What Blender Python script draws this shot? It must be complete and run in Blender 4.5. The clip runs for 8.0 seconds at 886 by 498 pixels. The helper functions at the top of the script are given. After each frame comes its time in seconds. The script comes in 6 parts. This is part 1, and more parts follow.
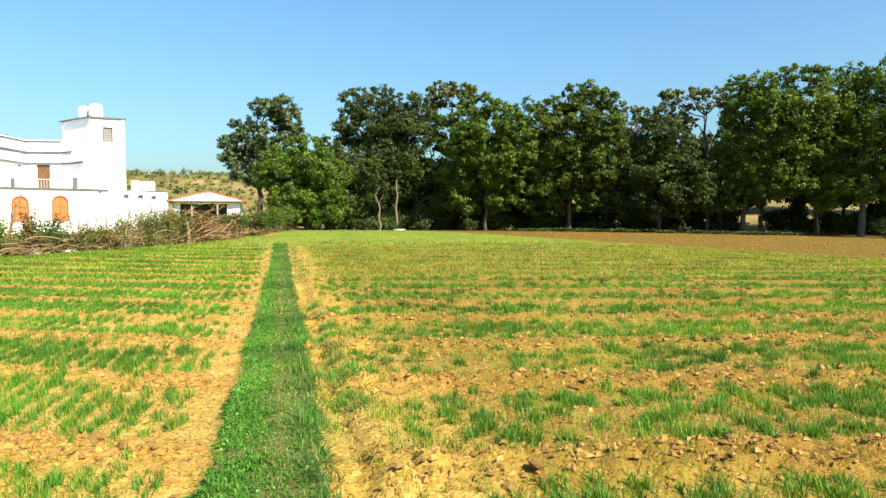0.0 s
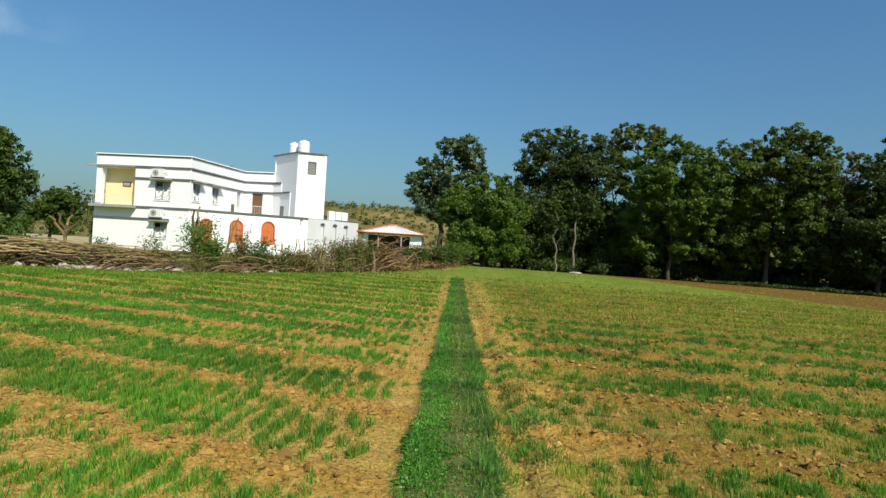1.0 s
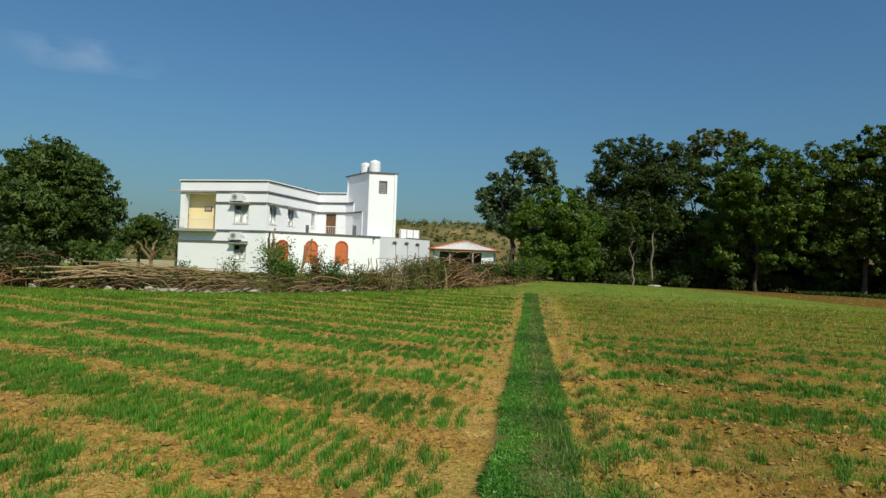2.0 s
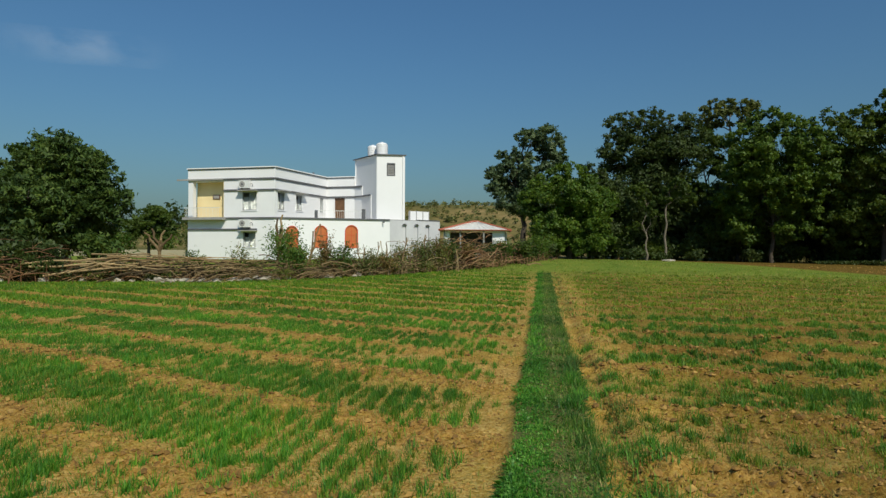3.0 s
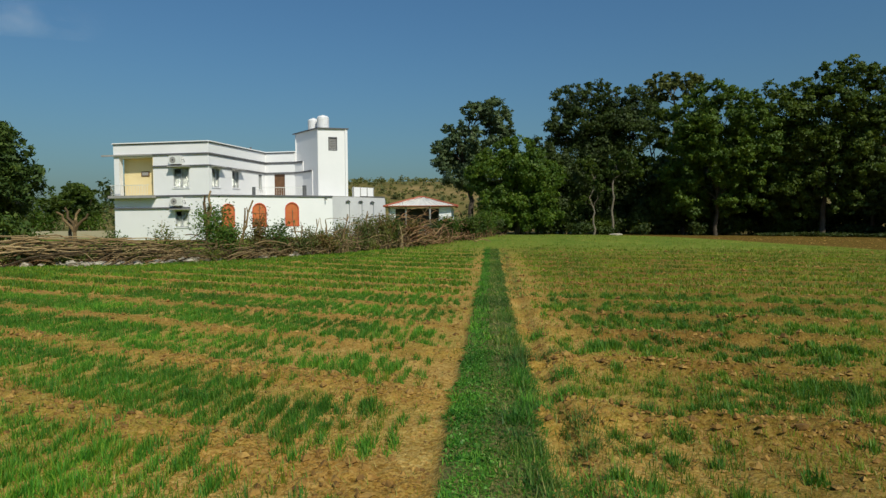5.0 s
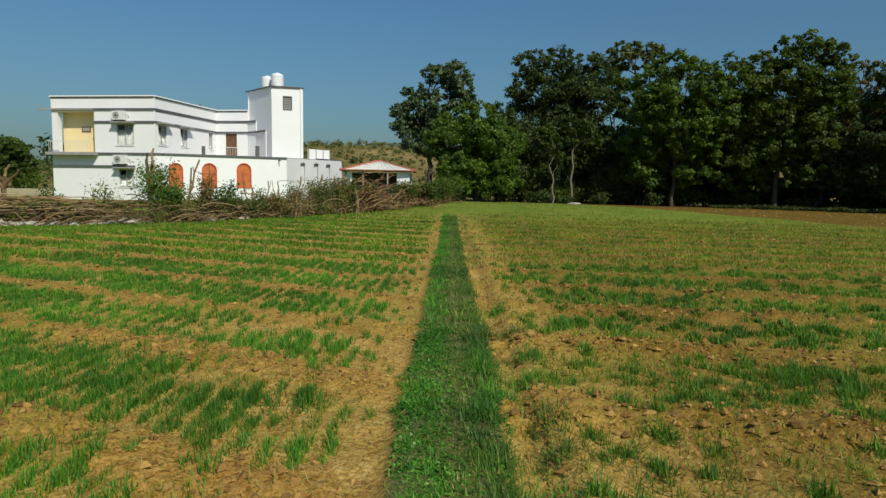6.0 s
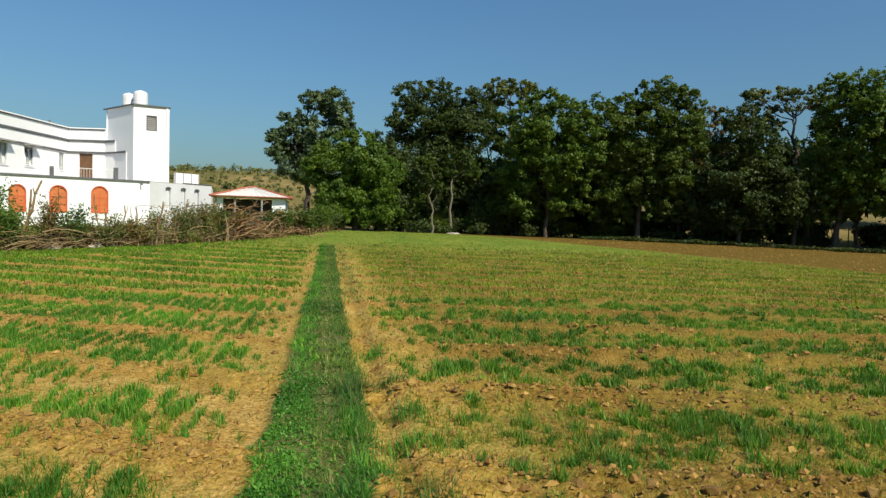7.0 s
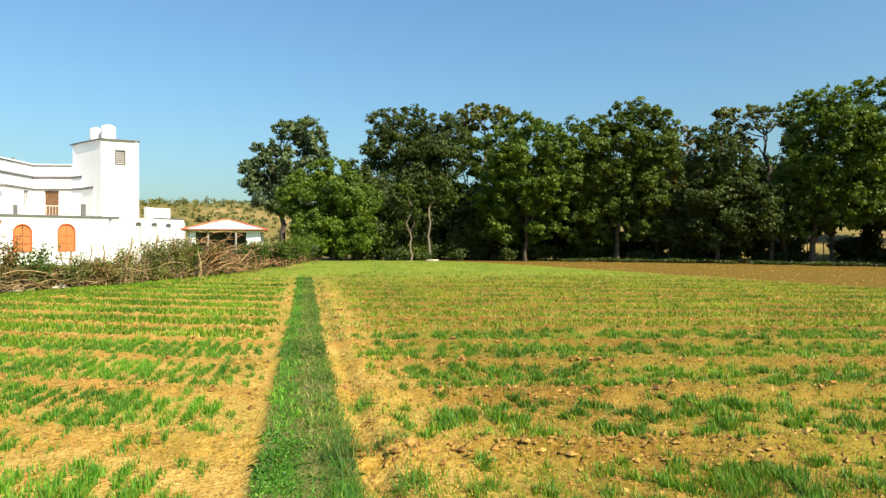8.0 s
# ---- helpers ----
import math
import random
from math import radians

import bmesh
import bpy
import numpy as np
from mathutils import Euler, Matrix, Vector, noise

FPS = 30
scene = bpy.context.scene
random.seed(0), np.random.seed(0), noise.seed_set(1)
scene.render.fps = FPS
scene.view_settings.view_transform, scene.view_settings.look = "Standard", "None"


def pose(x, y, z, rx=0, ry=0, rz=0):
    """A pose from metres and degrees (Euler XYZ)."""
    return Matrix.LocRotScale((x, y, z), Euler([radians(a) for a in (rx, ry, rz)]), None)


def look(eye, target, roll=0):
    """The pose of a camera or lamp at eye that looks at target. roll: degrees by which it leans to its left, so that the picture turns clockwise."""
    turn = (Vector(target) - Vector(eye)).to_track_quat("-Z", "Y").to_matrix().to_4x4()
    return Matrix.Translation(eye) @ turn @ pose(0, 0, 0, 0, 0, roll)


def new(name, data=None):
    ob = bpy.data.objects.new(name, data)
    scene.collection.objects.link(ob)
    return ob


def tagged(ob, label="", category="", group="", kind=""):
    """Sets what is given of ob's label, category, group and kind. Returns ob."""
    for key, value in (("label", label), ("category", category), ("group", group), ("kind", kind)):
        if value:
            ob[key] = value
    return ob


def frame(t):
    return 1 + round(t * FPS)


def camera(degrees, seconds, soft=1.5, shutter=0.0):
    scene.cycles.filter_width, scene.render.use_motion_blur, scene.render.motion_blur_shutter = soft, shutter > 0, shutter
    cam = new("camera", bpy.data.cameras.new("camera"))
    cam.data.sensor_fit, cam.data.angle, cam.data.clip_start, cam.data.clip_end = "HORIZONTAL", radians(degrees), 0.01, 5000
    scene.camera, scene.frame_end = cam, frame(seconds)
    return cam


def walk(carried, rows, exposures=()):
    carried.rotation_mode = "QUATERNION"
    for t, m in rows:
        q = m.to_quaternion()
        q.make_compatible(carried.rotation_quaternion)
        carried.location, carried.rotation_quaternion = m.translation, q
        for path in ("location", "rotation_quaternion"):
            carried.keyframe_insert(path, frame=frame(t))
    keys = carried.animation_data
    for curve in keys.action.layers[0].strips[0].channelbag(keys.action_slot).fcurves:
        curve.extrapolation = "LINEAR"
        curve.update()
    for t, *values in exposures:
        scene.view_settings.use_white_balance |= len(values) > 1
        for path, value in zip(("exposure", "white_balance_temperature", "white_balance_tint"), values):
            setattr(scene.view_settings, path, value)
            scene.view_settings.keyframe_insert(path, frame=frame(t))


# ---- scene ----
cam = camera(68.5, 8.0, soft=1.4)
PATH = [
    (0, (-0.929, 0.270, 1.398), (-0.452, 2.211, 1.310), -0.31),
    (0.5, (-0.945, 0.378, 1.381), (-0.763, 2.362, 1.212), 1.42),
    (1, (-1.047, 0.544, 1.382), (-1.097, 2.544, 1.403), 3.33),
    (1.5, (-1.083, 0.713, 1.402), (-1.241, 2.707, 1.411), 1.46),
    (1.7, (-1.071, 0.800, 1.398), (-1.313, 2.784, 1.475), 0.70),
    (2.8, (-1.112, 1.280, 1.458), (-1.382, 3.262, 1.446), 4.48),
    (3, (-1.105, 1.363, 1.448), (-1.409, 3.340, 1.447), 0.27),
    (3.5, (-1.062, 1.711, 1.429), (-1.362, 3.688, 1.461), -1.13),
    (4, (-1.022, 2.004, 1.459), (-1.203, 3.994, 1.372), -0.18),
    (4.2, (-1.027, 2.126, 1.462), (-1.179, 4.120, 1.411), 1.90),
    (5.3, (-1.027, 2.951, 1.398), (-1.177, 4.943, 1.310), -1.04),
    (5.5, (-1.030, 3.079, 1.416), (-1.218, 5.067, 1.309), 0.45),
    (6, (-1.042, 3.424, 1.391), (-1.062, 5.417, 1.216), 0.74),
    (6.5, (-1.000, 3.795, 1.433), (-0.932, 5.791, 1.326), -0.39),
    (7, (-0.965, 4.135, 1.402), (-0.620, 6.103, 1.323), 1.51),
    (7.5, (-0.967, 4.422, 1.443), (-0.292, 6.305, 1.413), 1.35),
    (8, (-1.000, 4.807, 1.460), (-0.587, 6.764, 1.461), -0.35),
]
EXPOSURES = [(0.0, 1.5, 7050, 8), (0.5, 0.99, 6700, 4), (1.0, 0.44, 6450, 6), (1.5, 0.22, 6400, 5), (3.0, -0.12, 6350, 5), (4.0, -0.12, 6450, 5), (5.5, -0.11, 6450, 5), (6.5, 0.1, 6450, 6), (7.0, 0.42, 6650, 7), (7.5, 1.07, 7200, 8), (8.0, 1.25, 7450, 7)]
walk(cam, [(t, look(eye, target, roll)) for t, eye, target, roll in PATH], EXPOSURES)

# ---- world, sun, exposure ----
SUN_WAY = Vector((0.54, -0.84, 0.95)).normalized()
SUN_ELEV = math.asin(SUN_WAY.z)
SUN_AZIM = math.atan2(SUN_WAY.x, SUN_WAY.y)
world = bpy.data.worlds.new("sky_world")
scene.world = world
world.use_nodes = True
wn = world.node_tree
sky = wn.nodes.new("ShaderNodeTexSky")
sky.sky_type = "NISHITA"
sky.sun_disc = False
sky.sun_elevation = SUN_ELEV
sky.sun_rotation = SUN_AZIM
sky.air_density = 1.6
sky.dust_density = 1.8
sky.ozone_density = 8.0
tint = wn.nodes.new("ShaderNodeMix")
tint.data_type = "RGBA"
tint.blend_type = "MULTIPLY"
tint.inputs[0].default_value = 1.0
tint.inputs[7].default_value = (0.59, 0.765, 0.89, 1)
wn.links.new(sky.outputs[0], tint.inputs[6])
wn.links.new(tint.outputs[2], wn.nodes["Background"].inputs[0])
wn.nodes["Background"].inputs[1].default_value = 0.089
sun_data = bpy.data.lights.new("sun", "SUN")
sun_data.energy = 4.1
sun_data.angle = radians(0.55)
sun_data.color = (1.0, 0.92, 0.78)
sun = new("sun", sun_data)
sun.matrix_world = look(SUN_WAY * 60, (0, 0, 0))


# ---- materials ----
def tree_of(name):
    m = bpy.data.materials.new(name)
    m.use_nodes = True
    nt = m.node_tree
    return m, nt, nt.nodes["Principled BSDF"]


def node(nt, kind, **values):
    n = nt.nodes.new(kind)
    for key, v in values.items():
        n.inputs[key].default_value = v
    return n


def noise_of(nt, scale, detail=4.0, rough=0.55, vector=None):
    n = node(nt, "ShaderNodeTexNoise", Scale=scale, Detail=detail, Roughness=rough)
    if vector is not None:
        nt.links.new(vector, n.inputs["Vector"])
    return n.outputs["Fac"]


def ramp(nt, fac, stops):
    r = nt.nodes.new("ShaderNodeValToRGB")
    e = r.color_ramp.elements
    while len(e) < len(stops):
        e.new(0.5)
    for el, (p, c) in zip(e, stops):
        el.position = p
        el.color = (*c, 1) if len(c) == 3 else c
    nt.links.new(fac, r.inputs[0])
    return r.outputs[0]


def mixed(nt, fac, a, b, mode="MIX"):
    m = nt.nodes.new("ShaderNodeMix")
    m.data_type = "RGBA"
    m.blend_type = mode
    for sock, v in ((m.inputs[0], fac), (m.inputs[6], a), (m.inputs[7], b)):
        if isinstance(v, (int, float)):
            sock.default_value = v
        elif isinstance(v, tuple):
            sock.default_value = (*v, 1)
        else:
            nt.links.new(v, sock)
    return m.outputs[2]


def sums(nt, op, a, b, clamp=False):
    m = nt.nodes.new("ShaderNodeMath")
    m.operation = op
    m.use_clamp = clamp
    for sock, v in ((m.inputs[0], a), (m.inputs[1], b)):
        if isinstance(v, (int, float)):
            sock.default_value = v
        else:
            nt.links.new(v, sock)
    return m.outputs[0]


def place_of(nt):
    return nt.nodes.new("ShaderNodeTexCoord").outputs["Object"]


def bump(nt, bsdf, height, strength, distance=0.02):
    b = node(nt, "ShaderNodeBump", Strength=strength, Distance=distance)
    nt.links.new(height, b.inputs["Height"])
    nt.links.new(b.outputs[0], bsdf.inputs["Normal"])


def surface(name, dark, light, rough=0.8, scale=6.0, fine=60.0, relief=0.3, metal=0.0, distance=0.01):
    """A surface with two scales of variation and fine relief."""
    m, nt, b = tree_of(name)
    at = place_of(nt)
    big = noise_of(nt, scale, 5, 0.6, at)
    small = noise_of(nt, fine, 3, 0.6, at)
    mix = sums(nt, "ADD", sums(nt, "MULTIPLY", big, 0.65), sums(nt, "MULTIPLY", small, 0.35))
    nt.links.new(ramp(nt, mix, [(0.32, dark), (0.68, light)]), b.inputs["Base Color"])
    b.inputs["Roughness"].default_value = rough
    b.inputs["Metallic"].default_value = metal
    bump(nt, b, mix, relief, distance)
    return m


def leaf(name, colours, through_light=0.3, rough=0.55):
    """Leaves or blades: each piece its own tone, part of the light passes through."""
    m, nt, b = tree_of(name)
    geo = nt.nodes.new("ShaderNodeNewGeometry")
    n = len(colours)
    tone = ramp(nt, geo.outputs["Random Per Island"], [(i / max(n - 1, 1), c) for i, c in enumerate(colours)])
    patch = noise_of(nt, 0.6, 2, 0.5, place_of(nt))
    col = mixed(nt, 1.0, tone, ramp(nt, patch, [(0.3, (0.6, 0.66, 0.62)), (0.7, (1.4, 1.28, 1.0))]), "MULTIPLY")
    nt.links.new(col, b.inputs["Base Color"])
    b.inputs["Roughness"].default_value = rough
    b.inputs["Specular IOR Level"].default_value = 0.3
    t = nt.nodes.new("ShaderNodeBsdfTranslucent")
    nt.links.new(mixed(nt, 1.0, col, (1.25, 1.2, 0.5), "MULTIPLY"), t.inputs[0])
    mix = nt.nodes.new("ShaderNodeMixShader")
    mix.inputs[0].default_value = through_light
    nt.links.new(b.outputs[0], mix.inputs[1])
    nt.links.new(t.outputs[0], mix.inputs[2])
    nt.links.new(mix.outputs[0], nt.nodes["Material Output"].inputs[0])
    return m


def ground_material():
    m, nt, b = tree_of("field_soil")
    at = place_of(nt)
    sep = nt.nodes.new("ShaderNodeSeparateXYZ")
    nt.links.new(at, sep.inputs[0])
    x, y, z = sep.outputs
    wide = noise_of(nt, 0.35, 3, 0.5, at)
    mid = noise_of(nt, 3.0, 5, 0.6, at)
    vor = node(nt, "ShaderNodeTexVoronoi", Scale=26.0, Randomness=1.0)
    warp = nt.nodes.new("ShaderNodeVectorMath")
    warp.operation = "MULTIPLY_ADD"
    wn3 = node(nt, "ShaderNodeTexNoise", Scale=14.0, Detail=3.0)
    nt.links.new(at, wn3.inputs["Vector"])
    nt.links.new(wn3.outputs["Color"], warp.inputs[0])
    warp.inputs[1].default_value = (0.03, 0.03, 0.03)
    nt.links.new(at, warp.inputs[2])
    nt.links.new(warp.outputs[0], vor.inputs["Vector"])
    crumb = sums(nt, "SUBTRACT", 1.0, vor.outputs["Distance"])
    fine = noise_of(nt, 46.0, 5, 0.75, at)
    vor2 = node(nt, "ShaderNodeTexVoronoi", Scale=58.0, Randomness=1.0)
    nt.links.new(warp.outputs[0], vor2.inputs["Vector"])
    tone1, tone2 = nt.nodes.new("ShaderNodeSeparateColor"), nt.nodes.new("ShaderNodeSeparateColor")
    nt.links.new(vor.outputs["Color"], tone1.inputs[0])
    nt.links.new(vor2.outputs["Color"], tone2.inputs[0])
    grit = sums(nt, "ADD", sums(nt, "MULTIPLY", tone1.outputs[0], 0.15), sums(nt, "MULTIPLY", tone2.outputs[0], 0.23))
    grit = sums(nt, "ADD", grit, sums(nt, "MULTIPLY", sums(nt, "ADD", mid, fine), 0.31))
    soil = ramp(nt, grit, [(0.26, (0.105, 0.050, 0.008)), (0.38, (0.31, 0.168, 0.034)), (0.53, (0.49, 0.298, 0.082)), (0.76, (0.66, 0.458, 0.168))])
    # the beds right of the path are browner, with shadow and vignette darkening put in
    darker_side = sums(nt, "MULTIPLY", sums(nt, "ADD", sums(nt, "SUBTRACT", x, 0.6), sums(nt, "SUBTRACT", mid, 0.5)), 1.2, True)
    soil = mixed(nt, darker_side, soil, mixed(nt, 1.0, soil, (0.54, 0.525, 0.455), "MULTIPLY"))
    # browner turned soil on the bunds between the beds
    wander = sums(nt, "MULTIPLY", sums(nt, "SUBTRACT", noise_of(nt, 1.1, 2, 0.5, at), 0.5), 0.35)
    ridge = []
    for slope, start, pitch in ((0.5, 3.87, 1.85), (0.15, 5.7, 1.87)):
        v = sums(nt, "MULTIPLY", sums(nt, "ADD", sums(nt, "ADD", y, sums(nt, "MULTIPLY", x, slope)), -start), 1 / pitch)
        v = sums(nt, "ADD", sums(nt, "ADD", v, wander), 100.5)
        v = sums(nt, "ABSOLUTE", sums(nt, "SUBTRACT", sums(nt, "FRACT", v, 0.0), 0.5), 0.0)
        ridge.append(sums(nt, "MULTIPLY", sums(nt, "SUBTRACT", 0.23, v), 9.0, True))
    right_side = sums(nt, "MULTIPLY", sums(nt, "ADD", x, 0.2), 50.0, True)
    turned = mixed(nt, right_side, ridge[0], ridge[1])
    soil = mixed(nt, sums(nt, "MULTIPLY", turned, mid), soil, mixed(nt, 1.0, soil, (0.74, 0.58, 0.40), "MULTIPLY"))
    sprout = ramp(nt, noise_of(nt, 9.0, 4, 0.7, at), [(0.35, (0.30, 0.25, 0.04)), (0.65, (0.15, 0.22, 0.022))])
    crop = mixed(nt, ramp(nt, sums(nt, "ADD", sums(nt, "MULTIPLY", wide, 0.5), sums(nt, "MULTIPLY", fine, 0.5)), [(0.44, (0.05,) * 3), (0.62, (0.55,) * 3)]), soil, sprout)
    wob = sums(nt, "MULTIPLY", sums(nt, "SUBTRACT", wide, 0.5), 5.0)
    # old grass thatch on the path
    off = sums(nt, "ABSOLUTE", sums(nt, "ADD", sums(nt, "ADD", x, 0.22), sums(nt, "MULTIPLY", sums(nt, "SUBTRACT", mid, 0.5), 0.12)), 0.0)
    on_path = sums(nt, "MULTIPLY", sums(nt, "SUBTRACT", 0.33, off), 12.0, True)
    on_path = sums(nt, "MULTIPLY", on_path, sums(nt, "MULTIPLY", sums(nt, "SUBTRACT", 36.0, y), 0.22, True))
    crop = mixed(nt, on_path, crop, ramp(nt, fine, [(0.40, (0.06, 0.075, 0.022)), (0.60, (0.20, 0.185, 0.06))]))
    # thin yellow-green grass past the crop
    grass = ramp(nt, sums(nt, "ADD", sums(nt, "MULTIPLY", mid, 0.5), sums(nt, "MULTIPLY", wide, 0.5)), [(0.35, (0.10, 0.17, 0.02)), (0.6, (0.19, 0.235, 0.032)), (0.75, (0.30, 0.27, 0.055))])
    past = sums(nt, "MULTIPLY", sums(nt, "SUBTRACT", sums(nt, "ADD", y, sums(nt, "MULTIPLY", wob, 2.0)), 26.0), 0.09, True)
    col = mixed(nt, past, crop, grass)
    # bare ploughed strip
    plough = ramp(nt, grit, [(0.30, (0.060, 0.032, 0.006)), (0.5, (0.140, 0.088, 0.015)), (0.72, (0.21, 0.150, 0.030))])
    edge = sums(nt, "SUBTRACT", sums(nt, "ADD", x, sums(nt, "MULTIPLY", sums(nt, "SUBTRACT", y, 26.0), 0.46)), 22.0)
    is_plough = sums(nt, "MULTIPLY", sums(nt, "ADD", edge, sums(nt, "MULTIPLY", wob, 0.5)), 0.9, True)
    col = mixed(nt, is_plough, col, plough)
    # dry land beyond the trees and on the hill
    scrub = ramp(nt, noise_of(nt, 0.09, 6, 0.62, at), [(0.36, (0.095, 0.092, 0.028)), (0.52, (0.165, 0.135, 0.045)), (0.70, (0.30, 0.21, 0.09))])
    beyond = sums(nt, "MULTIPLY", sums(nt, "SUBTRACT", sums(nt, "ADD", y, wob), 55.0), 0.3, True)
    col = mixed(nt, beyond, col, scrub)
    nt.links.new(col, b.inputs["Base Color"])
    b.inputs["Roughness"].default_value = 0.95
    b.inputs["Specular IOR Level"].default_value = 0.1
    crumb2 = sums(nt, "SUBTRACT", 1.0, vor2.outputs["Distance"])
    broken = sums(nt, "ADD", sums(nt, "MULTIPLY", crumb, 0.55), sums(nt, "MULTIPLY", crumb2, 0.3))
    bump(nt, b, sums(nt, "ADD", sums(nt, "MULTIPLY", broken, 0.8), sums(nt, "MULTIPLY", fine, 0.5)), 0.75, 0.034)
    return m


SOIL = ground_material()
CROP = leaf("crop_blades", [(0.044, 0.185, 0.022), (0.070, 0.240, 0.026), (0.112, 0.305, 0.032), (0.230, 0.380, 0.048)], 0.45)
CROP_DENSE = leaf("crop_tufts_dense", [(0.044, 0.150, 0.020), (0.072, 0.205, 0.026), (0.112, 0.255, 0.030), (0.210, 0.325, 0.042)], 0.4)
CROP_FAR = leaf("crop_blades_sparse", [(0.064, 0.190, 0.018), (0.096, 0.240, 0.022), (0.145, 0.290, 0.026), (0.280, 0.345, 0.040)], 0.42)
CROP_PALE = leaf("crop_blades_pale", [(0.090, 0.190, 0.018), (0.135, 0.235, 0.022), (0.195, 0.280, 0.028), (0.32, 0.32, 0.05)], 0.42)
SPROUT = leaf("yellow_sprouts", [(0.13, 0.24, 0.025), (0.20, 0.28, 0.04), (0.42, 0.34, 0.14), (0.15, 0.26, 0.03)], 0.4)
LAWN = leaf("path_grass", [(0.024, 0.115, 0.014), (0.056, 0.215, 0.022), (0.100, 0.300, 0.030), (0.21, 0.40, 0.065)], 0.38)
LAWN_EDGE = leaf("path_grass_edge", [(0.028, 0.100, 0.018), (0.046, 0.140, 0.024), (0.070, 0.175, 0.030), (0.14, 0.21, 0.05)], 0.34)
LAWN_DRY = leaf("path_grass_dry", [(0.048, 0.130, 0.017), (0.084, 0.185, 0.024), (0.070, 0.165, 0.020), (0.155, 0.235, 0.044), (0.36, 0.32, 0.13)], 0.3)
LAWN_LEAFY = leaf("path_leaves", [(0.030, 0.125, 0.016), (0.060, 0.215, 0.026), (0.115, 0.310, 0.045), (0.22, 0.42, 0.10)], 0.3, 0.45)
STRAW = leaf("path_straw", [(0.26, 0.21, 0.08), (0.38, 0.31, 0.13), (0.50, 0.42, 0.20)], 0.2)
LEAF_DARK = leaf("leaves_dark", [(0.036, 0.060, 0.017), (0.050, 0.082, 0.022), (0.074, 0.106, 0.030)], 0.32)
LEAF_MID = leaf("leaves_mid", [(0.050, 0.090, 0.017), (0.076, 0.126, 0.022), (0.118, 0.164, 0.032)], 0.38)
LEAF_LIGHT = leaf("leaves_light", [(0.054, 0.115, 0.014), (0.082, 0.152, 0.018), (0.130, 0.190, 0.027)], 0.36)
LEAF_BLUE = leaf("leaves_greyish", [(0.058, 0.100, 0.048), (0.090, 0.140, 0.070), (0.135, 0.182, 0.096)], 0.28)
LEAF_OLIVE = leaf("leaves_olive", [(0.080, 0.108, 0.030), (0.115, 0.145, 0.042), (0.160, 0.184, 0.058)], 0.3)
LEAF_SCRUB = leaf("leaves_dry_scrub", [(0.10, 0.13, 0.045), (0.14, 0.165, 0.058), (0.21, 0.20, 0.08)], 0.25)
LEAF_MANGO = leaf("leaves_mango", [(0.038, 0.072, 0.016), (0.055, 0.105, 0.022), (0.105, 0.155, 0.032)], 0.25, 0.6)
LEAF_HEDGE = leaf("leaves_hedge", [(0.085, 0.125, 0.026), (0.125, 0.170, 0.036), (0.20, 0.22, 0.06)], 0.35)
LEAF_YELLOW = leaf("leaves_yellow_green", [(0.054, 0.106, 0.016), (0.086, 0.152, 0.022), (0.140, 0.208, 0.032)], 0.36)
LEAF_BUSH = leaf("leaves_bush", [(0.050, 0.120, 0.024), (0.080, 0.165, 0.032), (0.130, 0.220, 0.050)], 0.36)
LEAF_RUST = leaf("leaves_rusty", [(0.12, 0.09, 0.03), (0.20, 0.13, 0.05), (0.10, 0.11, 0.03)], 0.25)
BARK = surface("bark", (0.035, 0.028, 0.020), (0.10, 0.078, 0.055), 0.9, 3, 30, 0.8, distance=0.03)
BARK_PALE = surface("bark_pale", (0.10, 0.084, 0.062), (0.22, 0.185, 0.135), 0.85, 4, 30, 0.6, distance=0.03)


def sticks(name, tones, by_object=False):
    m, nt, b = tree_of(name)
    geo = nt.nodes.new("ShaderNodeObjectInfo" if by_object else "ShaderNodeNewGeometry")
    tone = ramp(nt, geo.outputs["Random" if by_object else "Random Per Island"], [(i / (len(tones) - 1), c) for i, c in enumerate(tones)])
    grain = noise_of(nt, 22.0, 4, 0.6, place_of(nt))
    nt.links.new(mixed(nt, 1.0, tone, ramp(nt, grain, [(0.3, (0.6, 0.6, 0.6)), (0.7, (1.25, 1.2, 1.1))]), "MULTIPLY"), b.inputs["Base Color"])
    b.inputs["Roughness"].default_value = 0.9
    bump(nt, b, grain, 0.5, 0.01)
    return m


STICK = sticks("dead_sticks", [(0.055, 0.037, 0.017), (0.130, 0.088, 0.040), (0.225, 0.158, 0.074), (0.40, 0.30, 0.155)])
STICK_PALE = sticks("bare_branches", [(0.20, 0.135, 0.062), (0.30, 0.21, 0.10), (0.43, 0.32, 0.165)], True)
STICK_RED = sticks("dead_brush_reddish", [(0.070, 0.034, 0.015), (0.160, 0.080, 0.034), (0.26, 0.140, 0.062), (0.36, 0.235, 0.12)])
CLOD = sticks("soil_clod", [(0.16, 0.085, 0.018), (0.24, 0.130, 0.026), (0.31, 0.178, 0.040), (0.40, 0.250, 0.066)])
CLOD_PIECE = sticks("soil_clod_large", [(0.17, 0.090, 0.018), (0.23, 0.126, 0.026), (0.30, 0.172, 0.038), (0.36, 0.222, 0.056)], True)
WHITE = surface("white_wall_paint", (0.80, 0.795, 0.80), (0.85, 0.845, 0.85), 0.75, 0.7, 25, 0.06)
GREY_WALL = surface("greyish_wall", (0.50, 0.50, 0.52), (0.62, 0.62, 0.63), 0.85, 0.6, 20, 0.12)
